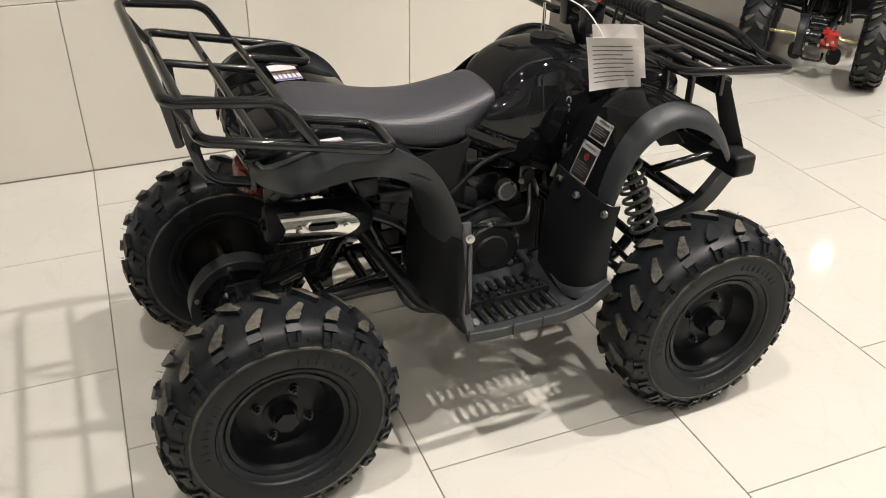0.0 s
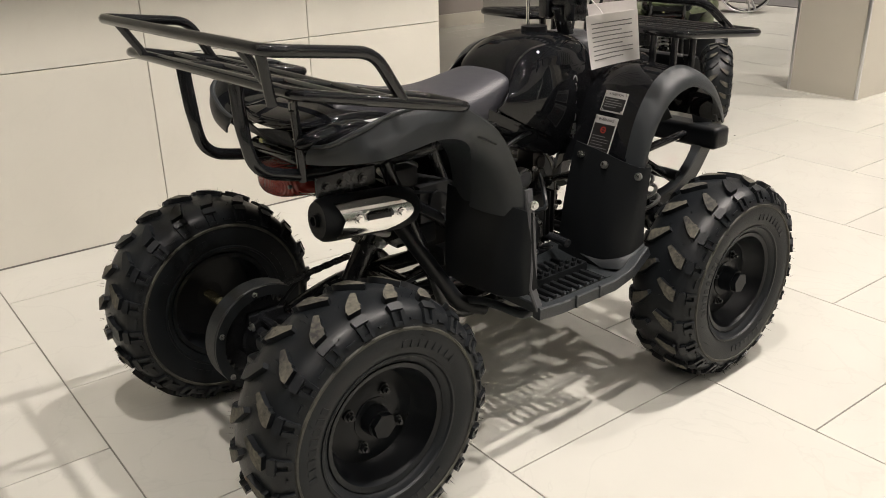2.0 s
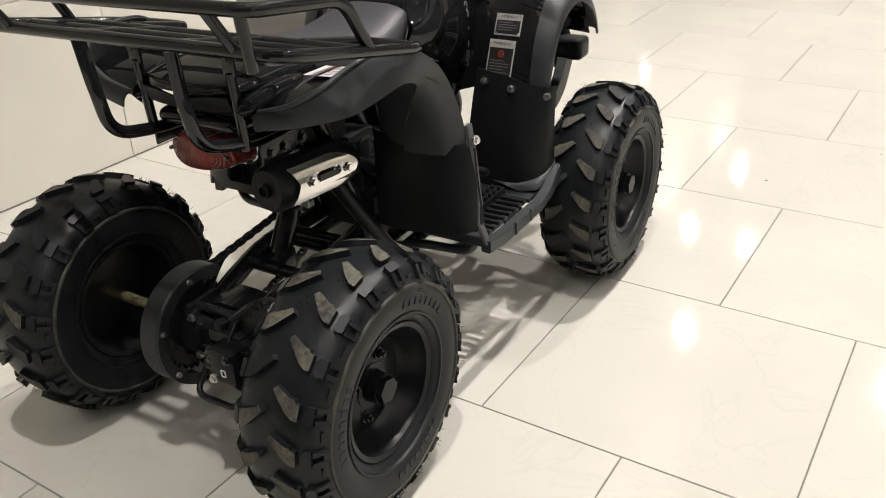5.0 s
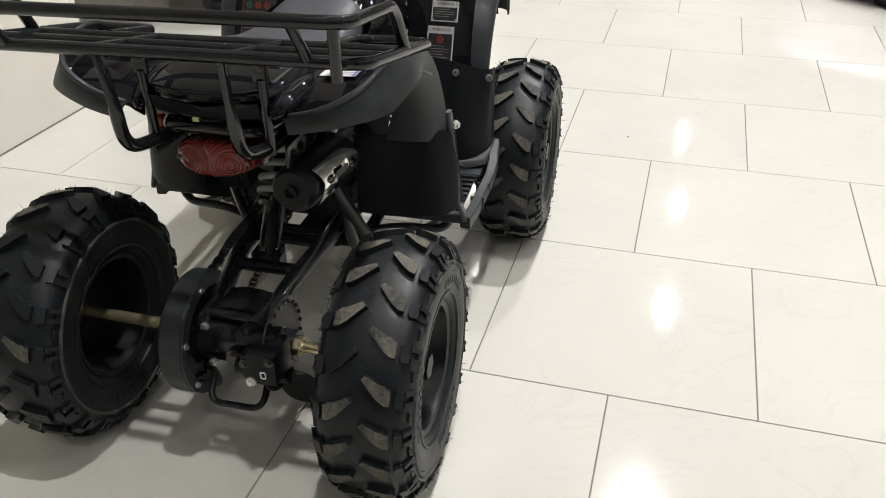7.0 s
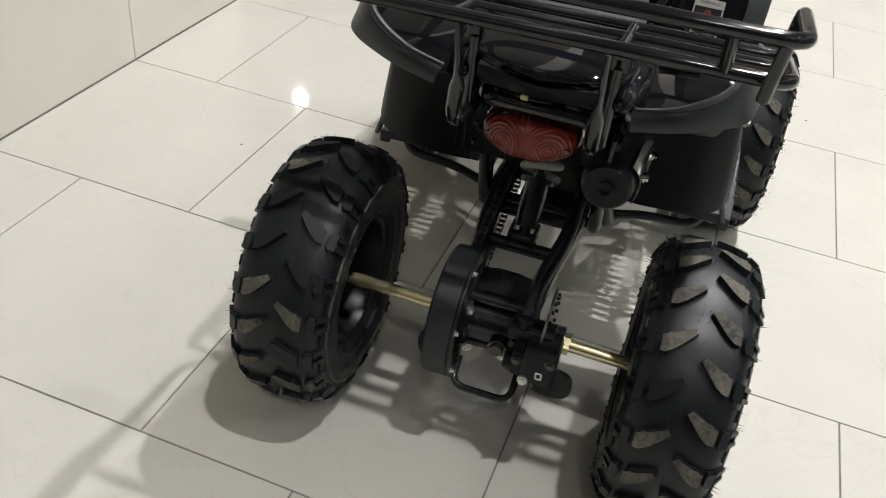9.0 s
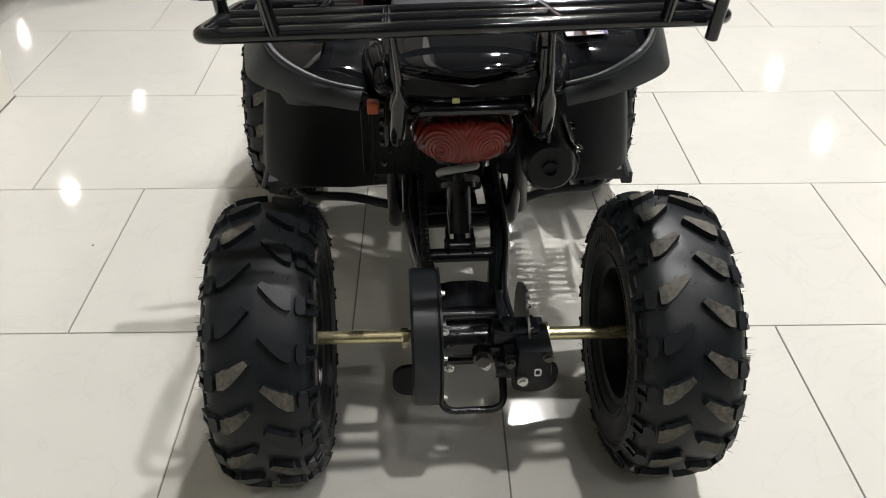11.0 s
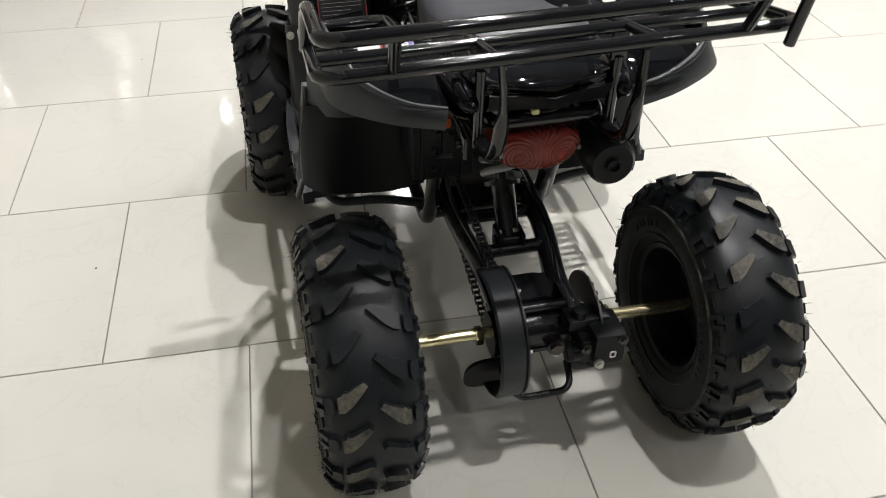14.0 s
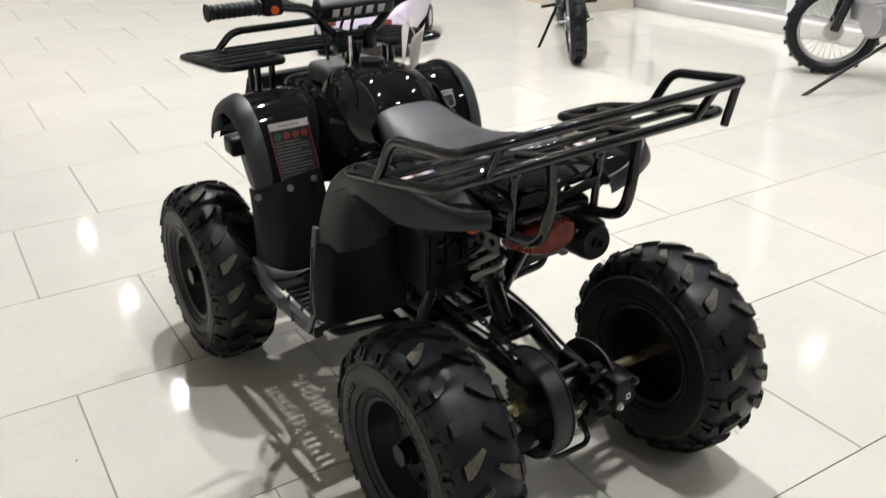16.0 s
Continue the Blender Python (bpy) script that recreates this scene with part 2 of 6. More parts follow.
def skin(bm, low, high, bulge, n=24, rows=7, thick=0.004, slot=0):
    """A plate between two smooth edges; bulge: a vector function of 0..1 along that swells its middle."""
    a, b = spline(low, n), spline(high, n)
    grid = []
    for k in range(rows):
        f = k / (rows - 1)
        grid.append([p.lerp(q, f) + Vector(bulge(i / (n - 1))) * (4 * f * (1 - f)) for i, (p, q) in enumerate(zip(a, b))])
    sheet(bm, grid, thick, slot)


def letters(name, text, size, mat, parent, m, label=""):
    """Raised writing in the built-in font, turned into a mesh."""
    curve = bpy.data.curves.new(name, "FONT")
    curve.body, curve.size, curve.align_x, curve.align_y, curve.extrude, curve.resolution_u = text, size, "CENTER", "CENTER", 0.0002, 2
    holder = bpy.data.objects.new(name, curve)
    scene.collection.objects.link(holder)
    bpy.context.view_layer.update()
    data = bpy.data.meshes.new_from_object(holder.evaluated_get(bpy.context.evaluated_depsgraph_get()))
    bpy.data.objects.remove(holder)
    bpy.data.curves.remove(curve)
    data.materials.clear()
    data.materials.append(mat)
    ob = new(name, data)
    ob.parent, ob.matrix_local = parent, m
    return tagged(ob, label=label)


# ---- the room ----
TILE, GAP = 0.6, 0.003
ROOM = (-7.6, 9.6, -6.5, 16.0)


def slab(name, lo, hi, mat, label, category="wall"):
    bm = bmesh.new()
    box(bm, lo, hi)
    return tagged(link_mesh(name, bm, mat, smooth=False), label=label, category=category, kind="structure")


slab("ceiling", (BACK_EDGE, ROOM[2], CEIL), (ROOM[1], ROOM[3], CEIL + 0.1), PLASTER, "grey painted high showroom ceiling with round spots", "ceiling")
slab("ceiling_soffit", (ROOM[0], ROOM[2], SOFFIT), (EDGE, TURN, CEIL - 0.002), SOFFIT_PAINT, "taupe lowered ceiling along the side of the showroom", "ceiling")
slab("ceiling_soffit", (ROOM[0], TURN, SOFFIT), (BACK_EDGE, ROOM[3], CEIL - 0.002), SOFFIT_PAINT, "taupe lowered ceiling at the back of the showroom", "ceiling")
slab("wall_west", (ROOM[0] - 0.2, ROOM[2], 0), (ROOM[0], ROOM[3], CEIL), TAUPE, "taupe painted far wall of the showroom")
# Unseen wall added behind the camera, dark so that gloss parts mirror little.
slab("wall_south", (ROOM[0], ROOM[2] - 0.2, 0), (ROOM[1], ROOM[2], CEIL), DARK, "unseen dark wall added to close the room behind the camera")
slab("wall_north", (ROOM[0], ROOM[3], 0), (ROOM[1], ROOM[3] + 0.2, CEIL), TAUPE, "taupe painted end wall of the showroom")
slab("wall_east", (ROOM[1], ROOM[2], 0), (ROOM[1] + 0.2, ROOM[3], CEIL), PASSAGE, "grey-green wall of the passage beyond the glass front")

floor = slab("floor", (ROOM[0], ROOM[2], -0.05), (ROOM[1], ROOM[3], -0.003), GROUT, "cream polished porcelain floor in half bond with dark joints", "floor")

# downlights in the ceiling, the added ones too
bm = bmesh.new()
revolve(bm, [(0.125, 0.0), (0.13, -0.005), (0.115, -0.009), (0.10, -0.002), (0.096, 0.03)], 28, pose(0, 0, 0, 0, -90, 0))
ring_data = None
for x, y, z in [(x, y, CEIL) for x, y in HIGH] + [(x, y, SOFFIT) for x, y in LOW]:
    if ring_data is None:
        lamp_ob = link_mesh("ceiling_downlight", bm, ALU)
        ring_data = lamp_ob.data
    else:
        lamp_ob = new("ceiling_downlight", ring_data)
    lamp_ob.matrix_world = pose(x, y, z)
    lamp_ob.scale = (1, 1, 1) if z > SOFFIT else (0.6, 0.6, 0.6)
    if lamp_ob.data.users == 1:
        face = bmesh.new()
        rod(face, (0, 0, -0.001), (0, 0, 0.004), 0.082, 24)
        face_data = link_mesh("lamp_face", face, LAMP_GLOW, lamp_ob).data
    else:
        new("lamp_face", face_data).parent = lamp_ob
    tagged(lamp_ob, label="round ceiling downlight with a metal rim, some of the set added", category="ceiling light", group="ceiling downlights")

# tiled partition beside the vehicle: core and panels of 0.6 m
WALL_X, WALL_END = -1.18, 1.2
partition = slab("wall_partition", (WALL_X - 0.35, ROOM[2], 0), (WALL_X - 0.012, WALL_END - 0.012, SOFFIT), WALL_GROUT, "partition wall clad in large cream porcelain panels")
bm = bmesh.new()
box(bm, (0, -0.2985, -0.2985), (0.012, 0.2985, 0.2985), 0.0012, steps=1)
panel_ob = link_mesh("panel", bm, WALL_TILE, partition, smooth=False)
first = True
for i in range(-9, 2):
    for k in range(5):
        h = 0.6 if k < 4 else SOFFIT - 2.4
        ob = panel_ob if first else new("panel", panel_ob.data)
        first = False
        ob.parent = partition
        ob.location = (WALL_X - 0.012, 0.6 * i + 0.3, 0.6 * k + h / 2)
        ob.scale = (1, 1, h / 0.6)
for k in range(5):
    h = 0.6 if k < 4 else SOFFIT - 2.4
    ob = new("panel", panel_ob.data)
    ob.parent = partition
    ob.matrix_local = pose(WALL_X - 0.175, WALL_END - 0.012, 0.6 * k + h / 2, 0, 0, 90) @ Matrix.Diagonal((1, 0.35 / 0.6, h / 0.6, 1))

bm = bmesh.new()
box(bm, (WALL_X, ROOM[2], 0), (WALL_X + 0.004, WALL_END, 0.005), 0.001, steps=1)
part("base_joint", bm, GROUT, partition, "dark joint along the foot of the wall")

# square column with metal corner trims
column = slab("column", (-1.045, 3.63, 0), (-0.645, 4.02, SOFFIT), COLUMN_TILE, "square column clad in sand-coloured panels with metal corner trims", "column")
for x, y in ((-1.045, 3.63), (-0.645, 3.63), (-0.645, 4.02)):
    bm = bmesh.new()
    box(bm, (x - 0.008, y - 0.008, 0.002), (x + 0.008, y + 0.008, SOFFIT - 0.002), 0.003)
    part("corner_trim", bm, ALU, column, "thin satin metal corner trim")

# ---- the vehicle: materials ----
RUBBER = material("black_tyre_rubber", (0.0092, 0.0112, 0.0132), 0.38, spec=0.28, vary=0.3, scale=30, bump=0.12, bump_scale=500, rough_vary=0.1)
WALL_RUBBER = material("dusty_sidewall_rubber", (0.0102, 0.0126, 0.0148), 0.42, spec=0.22, vary=0.5, scale=22, bump=0.15, bump_scale=420, rough_vary=0.08)
DUSTY = material("dusty_tread_rubber", (0.120, 0.113, 0.088), 0.72, spec=0.25, vary=0.6, scale=150, bump=0.3, bump_scale=350, second=(0.022, 0.022, 0.022))
for _e, _p in zip([n for n in DUSTY.node_tree.nodes if n.type == "VALTORGB"][0].color_ramp.elements, (0.36, 0.62)):
    _e.position = _p
DUST_RING = material("dusty_rubber_ring", (0.085, 0.083, 0.066), 0.7, spec=0.3, vary=0.8, scale=60, second=(0.02, 0.02, 0.021))
RIM = material("satin_black_rim", (0.0078, 0.0092, 0.0108), 0.33, spec=0.2, vary=0.3, scale=40, rough_vary=0.08)
GUARD = material("satin_black_guard", (0.0150, 0.0180, 0.0205), 0.40, spec=0.4, vary=0.15, scale=45, bump=0.15, bump_scale=1200, rough_vary=0.05)
GLOSS = material("gloss_black_bodywork", (0.0062, 0.0068, 0.0080), 0.035, spec=0.33, rough_vary=0.012, scale=12)
MATTE = material("matte_black_plastic", (0.0222, 0.0268, 0.0300), 0.42, spec=0.5, vary=0.15, scale=45, bump=0.22, bump_scale=1400, rough_vary=0.05)
SHIELD = material("black_moulded_plastic", (0.0090, 0.0104, 0.0118), 0.37, spec=0.2, vary=0.2, scale=25, bump=0.12, bump_scale=900, rough_vary=0.06)
TUBING = material("black_enamel_tubing", (0.0090, 0.0098, 0.0110), 0.075, spec=0.5, rough_vary=0.05, scale=50)
STEEL = material("black_painted_steel", (0.0140, 0.0154, 0.0176), 0.22, spec=0.45, vary=0.3, scale=40, rough_vary=0.1)
ENGINE = material("black_cast_engine", (0.0150, 0.0164, 0.0180), 0.36, 0.2, vary=0.4, scale=60, bump=0.3, bump_scale=500)
CHROME = material("polished_chrome", (0.80, 0.79, 0.77), 0.09, 1.0, rough_vary=0.04, scale=30)
ZINC = material("bright_zinc_bolt", (0.62, 0.62, 0.60), 0.3, 1.0, rough_vary=0.1, scale=200)
GOLD = material("yellow_zinc_axle", (0.66, 0.60, 0.36), 0.24, 0.85, vary=0.06, scale=60)
DISC = material("brown_steel_disc", (0.10, 0.095, 0.09), 0.35, 1.0, vary=0.3, scale=60, rough_vary=0.08)
SPRING = material("grey_painted_spring", (0.60, 0.60, 0.59), 0.35, vary=0.1, scale=60)
DARK_SPRING = material("dark_grey_spring", (0.16, 0.16, 0.16), 0.4, vary=0.1, scale=60)
VINYL = material("black_seat_vinyl", (0.043, 0.044, 0.053), 0.44, spec=0.5, vary=0.12, scale=14, rough_vary=0.05)
# woven grain of the vinyl: a square lattice of small pillows
_n, _l = VINYL.node_tree.nodes, VINYL.node_tree.links
_c, _w, _b = _n.new("ShaderNodeTexCoord"), _n.new("ShaderNodeTexVoronoi"), _n.new("ShaderNodeBump")
_w.inputs["Scale"].default_value, _w.inputs["Randomness"].default_value = 290.0, 0.0
_b.inputs["Strength"].default_value, _b.inputs["Distance"].default_value = 0.4, 0.0012
_b.invert = True
_l.new(_c.outputs["Object"], _w.inputs["Vector"])
_l.new(_w.outputs["Distance"], _b.inputs["Height"])
_l.new(_b.outputs["Normal"], _n["Principled BSDF"].inputs["Normal"])
PAPER = material("white_paper", (0.88, 0.85, 0.83), 0.8, vary=0.05, scale=40, bump=0.1, bump_scale=60)
PRINT = material("grey_print", (0.20, 0.195, 0.20), 0.7)
LABEL_BLACK = material("black_label_film", (0.012, 0.012, 0.012), 0.28, spec=0.5)
LABEL_SILVER = material("silver_label_film", (0.46, 0.45, 0.44), 0.3, 0.25, rough_vary=0.05, scale=60)
LABEL_RED = material("red_label_print", (0.24, 0.03, 0.022), 0.35)
LABEL_GREEN = material("green_label_print", (0.02, 0.12, 0.08), 0.35)
LABEL_YELLOW = material("pale_yellow_plastic", (0.50, 0.50, 0.22), 0.45)
LABEL_WHITE = material("white_label_film", (0.62, 0.60, 0.63), 0.3)
LABEL_VIOLET = material("violet_label_print", (0.08, 0.06, 0.25), 0.35)
ORANGE = material("orange_plastic", (0.55, 0.09, 0.015), 0.4)
GREYPLASTIC = material("grey_plastic", (0.065, 0.067, 0.072), 0.45, vary=0.1, scale=40, bump=0.15, bump_scale=900)
LENS = material("red_lamp_lens", (0.150, 0.0175, 0.0115), 0.22, spec=0.45, coat=0.15)
# two sets of moulded rings in the lens
_n, _l = LENS.node_tree.nodes, LENS.node_tree.links
_c, _x, _y, _b = _n.new("ShaderNodeTexCoord"), _n.new("ShaderNodeSeparateXYZ"), _n.new("ShaderNodeCombineXYZ"), _n.new("ShaderNodeBump")
_l.new(_c.outputs["Object"], _x.inputs[0])
_chain = _x.outputs["X"]
for _op, _value in (("ADD", 0.006), ("ABSOLUTE", 0.0), ("SUBTRACT", 0.036)):
    _k = _n.new("ShaderNodeMath")
    _k.operation, _k.inputs[1].default_value = _op, _value
    _l.new(_chain, _k.inputs[0])
    _chain = _k.outputs[0]
_l.new(_chain, _y.inputs["X"])
_k = _n.new("ShaderNodeMath")
_k.operation, _k.inputs[1].default_value = "SUBTRACT", 0.573
_l.new(_x.outputs["Z"], _k.inputs[0])
_l.new(_k.outputs[0], _y.inputs["Z"])
_d = _n.new("ShaderNodeVectorMath")
_d.operation = "LENGTH"
_l.new(_y.outputs[0], _d.inputs[0])
_chain = _d.outputs["Value"]
for _op, _value in (("MULTIPLY", 1150.0), ("SINE", 0.0)):
    _k = _n.new("ShaderNodeMath")
    _k.operation, _k.inputs[1].default_value = _op, _value
    _l.new(_chain, _k.inputs[0])
    _chain = _k.outputs[0]
_b.inputs["Strength"].default_value, _b.inputs["Distance"].default_value = 0.55, 0.002
_l.new(_chain, _b.inputs["Height"])
_l.new(_b.outputs["Normal"], _n["Principled BSDF"].inputs["Normal"])


# ---- wheels ----
def tyre_profile(w):
    """Half of a balloon tyre's section, from the crown to the bead: (radius, sideways) by length along it."""
    ctrl = [(0.2285, 0, 0), (0.227, w * 0.15, 0), (0.223, w * 0.29, 0), (0.2135, w * 0.41, 0), (0.196, w * 0.475, 0), (0.172, w * 0.5, 0), (0.148, w * 0.485, 0), (0.128, w * 0.44, 0), (0.118, w * 0.37, 0)]
    pts = [(p.x, p.y) for p in spline(ctrl, 33)]
    length = [0.0]
    for a, b in zip(pts, pts[1:]):
        length.append(length[-1] + math.hypot(b[0] - a[0], b[1] - a[1]))
    return pts, length


def tyre(w, lug, seed, dusty=0.6):
    """A knobbly balloon tyre about the x axis: carcass, leaf-shaped and shoulder lugs, moulding hairs."""
    rnd = random.Random(seed)
    pts, length = tyre_profile(w)
    bm = bmesh.new()
    profile = [(r, -u) for r, u in pts[::-1]] + pts[1:]
    n = 72
    rings = []
    for k in range(n):
        a = 2 * math.pi * k / n
        rings.append([Vector((u, math.cos(a) * r, math.sin(a) * r)) for r, u in profile])
    rows = loft(bm, rings, closed=False, caps=False, wrap=True)
    for f in bm.faces:
        c = f.calc_center_median()
        if math.hypot(c.y, c.z) < 0.192:
            f.material_index = 2
    # raised rings on the sidewall
    for side in (-1, 1):
        for r0, u0, ring_slot in ((0.186, 0.492, 3), (0.137, 0.468, 2)):
            revolve(bm, [(r0 - 0.004, side * (w * u0 - 0.002)), (r0 - 0.002, side * (w * u0 + 0.0025)), (r0 + 0.002, side * (w * u0 + 0.0025)), (r0 + 0.004, side * (w * u0 - 0.002))], 72, slot=ring_slot)
        # raised maker's marks, unreadable
        for base in (0.6, 2.5, 4.6):
            for k in range(8):
                a, r = base + k * 0.11, 0.160
                box(bm, (-0.001, -0.005, -0.007), (0.0012, 0.005, 0.007), 0, Matrix.Translation((side * (w * 0.497), math.cos(a) * r, math.sin(a) * r)) @ Matrix.Rotation(a - math.pi / 2, 4, "X"), 2)

    def at(s, a, lift):
        side, s = (1 if s >= 0 else -1), abs(s)
        i = max(1, min(len(length) - 1, int(np.searchsorted(length, s))))
        f = (s - length[i - 1]) / max(1e-9, length[i] - length[i - 1])
        (r0, u0), (r1, u1) = pts[i - 1], pts[i]
        r, u = r0 + (r1 - r0) * f, u0 + (u1 - u0) * f
        nr, nu = (u1 - u0), -(r1 - r0)
        d = math.hypot(nr, nu) or 1
        r, u = r + nr / d * lift, u + nu / d * lift
        return Vector((side * u, math.cos(a) * r, math.sin(a) * r))

    def block(corners, height, top_slot, shrink=0.86):
        cs, ca = sum(c[0] for c in corners) / len(corners), sum(c[1] for c in corners) / len(corners)
        base = [bm.verts.new(at(s, a, -0.003)) for s, a in corners]
        top = [bm.verts.new(at(cs + (s - cs) * shrink, ca + (a - ca) * shrink, height)) for s, a in corners]
        flip = (at(*corners[1], 0) - at(*corners[0], 0)).cross(at(*corners[2], 0) - at(*corners[0], 0)).dot(at(cs, ca, 1) - at(cs, ca, 0)) < 0
        f = bm.faces.new(top[::-1] if flip else top)
        f.material_index = top_slot
        for k in range(len(corners)):
            j = (k + 1) % len(corners)
            q = (base[k], base[j], top[j], top[k])
            bm.faces.new(q[::-1] if flip else q)

    count = 20
    pitch, q, close = 2 * math.pi / count, w / 0.186, 0.86
    for k in range(count):
        for side, off in ((-1, 0.0), (1, 0.5)):
            a0 = (k + off) * pitch + rnd.uniform(-0.006, 0.006)
            # a claw-shaped lug: pointed at the crown, blunt at the shoulder, its trailing edge bowed
            claw = ((0.0055, -0.100), (0.0125, -0.136), (0.040, -0.072), (0.0485, -0.070), (0.0505, -0.050), (0.0575, -0.040), (0.0570, 0.090), (0.0480, 0.086), (0.034, 0.040), (0.0175, -0.040))
            block([(side * s * q, a0 + lug * a * close) for s, a in claw], 0.0108, 1 if rnd.random() < dusty else 0, 0.95)
            # a tongue with a slot runs on from it down the shoulder
            a1 = a0 + 0.032 * lug
            block([(side * s * q, a1 + lug * a * close) for s, a in ((0.0640, -0.050), (0.0670, -0.078), (0.0800, -0.074), (0.0800, 0.074), (0.0670, 0.078), (0.0640, 0.050))], 0.0085, 0, 0.92)
            for leg in (-1, 1):
                block([(side * s * q, a1 + lug * a * close) for s, a in ((0.0795, leg * 0.024), (0.0795, leg * 0.073), (0.106, leg * 0.066), (0.106, leg * 0.028))], 0.0075, 0, 0.9)
            block([(side * s * q, a1 + lug * a * close) for s, a in ((0.0975, -0.030), (0.0975, 0.030), (0.106, 0.030), (0.106, -0.030))], 0.0060, 0, 0.9)
            # a thin wear bar between two tongues
            block([(side * s * q, a1 + lug * (a * close + 0.5 * pitch)) for s, a in ((0.094, -0.060), (0.094, 0.055), (0.0985, 0.050), (0.0985, -0.055))], 0.0035, 0, 0.85)
    # moulding hairs
    for k in range(300):
        s, a = rnd.choice((-1, 1)) * rnd.uniform(0.0, 0.125) * q, rnd.uniform(0, 2 * math.pi)
        p, e = at(s, a, 0.004), at(s, a, 0.0135 + rnd.uniform(0.001, 0.006))
        e += Vector((rnd.uniform(-0.002, 0.002), rnd.uniform(-0.002, 0.002), 0))
        d = Vector((0.0005, 0.0003, 0.0004))
        v = [bm.verts.new(p + d), bm.verts.new(p - d), bm.verts.new(e)]
        bm.faces.new(v)
        bm.faces.new((v[0], v[2], bm.verts.new(p + Vector((-0.0005, 0.0006, 0)))))
    return bm


def rim(w, dish):
    """A pressed steel rim with its disc set back by dish from the outer face; outer side is +x."""
    h = w / 2
    bm = bmesh.new()
    profile = [(0.118, -h + 0.030), (0.123, -h + 0.020), (0.119, -h + 0.015), (0.110, -h + 0.018), (0.106, -h + 0.034), (0.100, -h + 0.060), (0.098, h - dish - 0.012), (0.060, h - dish - 0.010), (0.030, h - dish - 0.016)]
    revolve(bm, profile[::-1], 56)
    profile = [(0.030, h - dish + 0.004), (0.058, h - dish + 0.004), (0.066, h - dish), (0.088, h - dish - 0.004), (0.096, h - dish + 0.006), (0.099, h - 0.045), (0.106, h - 0.034), (0.110, h - 0.018), (0.119, h - 0.015), (0.123, h - 0.020), (0.118, h - 0.030)]
    revolve(bm, profile[::-1], 56)
    return bm


def hub(w, dish, reach):
    h = w / 2
    bm = bmesh.new()
    rod(bm, (h - dish - 0.012, 0, 0), (h - dish + 0.006, 0, 0), 0.040, 24)
    rod(bm, (h - dish, 0, 0), (reach - 0.012, 0, 0), 0.029, 24, r2=0.025)
    rod(bm, (reach - 0.014, 0, 0), (reach, 0, 0), 0.0235, 6)
    return bm


def wheel(x, y, side, front):
    w, dish, reach = (0.166, 0.058, 0.072) if front else (0.165, 0.062, 0.060)
    name = "front_wheel" if front else "rear_wheel"
    holder = new(name)
    holder.parent = atv
    holder.matrix_local = pose(x, y, 0.236, 0, 0, 0 if side > 0 else 180)
    part("tyre", tyre(w, 1.0 if side > 0 else -1.0, int(1000 * (x + 2 * y)), 0.95 if side > 0 else 0.75 if front else 0.3), [RUBBER, DUSTY, WALL_RUBBER, DUST_RING], holder, "knobbly black rubber tyre with dusty lugs")
    part("rim", rim(w, dish), RIM, holder, "black pressed steel rim")
    part("hub", hub(w, dish, reach), RIM, holder)
    for k in range(4):
        a = math.pi / 4 + k * math.pi / 2 + x
        bm = bmesh.new()
        c = Vector((w / 2 - dish, math.cos(a) * 0.055, math.sin(a) * 0.055))
        rod(bm, c - Vector((0.004, 0, 0)), c + Vector((0.006, 0, 0)), 0.0105, 16)
        rod(bm, c, c + Vector((0.013, 0, 0)), 0.0075, 6)
        rod(bm, c, c + Vector((0.019, 0, 0)), 0.004, 10)
        part("wheel_nut", bm, ENGINE, holder)
    return holder


atv = thing("atv", pose(0.227, -0.302, 0, 0, 0, 2.3), "black utility quad bike with steel racks on the tiles", "quad bike")
for side in (-1, 1):
    wheel(side * 0.316 - 0.001, 0.002 - 0.008 * side, side, False)
    wheel(side * 0.381, 0.948, side, True)


def bolt(parent, p, way, r=0.008, mat=ZINC, washer=1.5):
    bm = bmesh.new()
    p, way = Vector(p), Vector(way).normalized()
    rod(bm, p - way * 0.003, p + way * 0.002, r * washer, 16)
    rod(bm, p, p + way * 0.007, r, 6)
    return part("bolt", bm, mat, parent)


def beam(bm, path, wide, tall, side_way):
    """A bar of rectangular section along a path; side_way: the way in which its width lies."""
    p, rings = [Vector(q) for q in path], []
    for k, q in enumerate(p):
        way = (p[min(k + 1, len(p) - 1)] - p[max(k - 1, 0)]).normalized()
        across = (side_way - way * side_way.dot(way)).normalized()
        up_way = way.cross(across)
        c, w, h = 0.0025, wide / 2, tall / 2
        rings.append([q + across * u + up_way * v for u, v in ((w - c, -h), (w, c - h), (w, h - c), (w - c, h), (c - w, h), (-w, h - c), (-w, c - h), (c - w, -h))])
    loft(bm, rings)


def mirrored_rows(rows, side):
    return [[(side * x, y, z) for x, y, z in row] for row in rows]


def mirrored(points, side):
    return [(side * x, y, z) for x, y, z in points]


# ---- rear axle, swing arm and drive ----
bm = bmesh.new()
rod(bm, (-0.325, 0.010, 0.236), (0.325, -0.006, 0.236), 0.0112, 20)
part("rear_axle", bm, GOLD, atv, "yellow zinc-plated rear axle")
bm = bmesh.new()
rod(bm, (-0.110, 0, 0.236), (-0.098, 0, 0.236), 0.017, 6)
part("axle_nut", bm, GOLD, atv, "brass-coloured axle nut")
bm = bmesh.new()
rod(bm, (0.125, 0, 0.236), (0.137, 0, 0.236), 0.019, 6)
part("axle_nut", bm, GOLD, atv, "brass-coloured axle nut")
bm = bmesh.new()
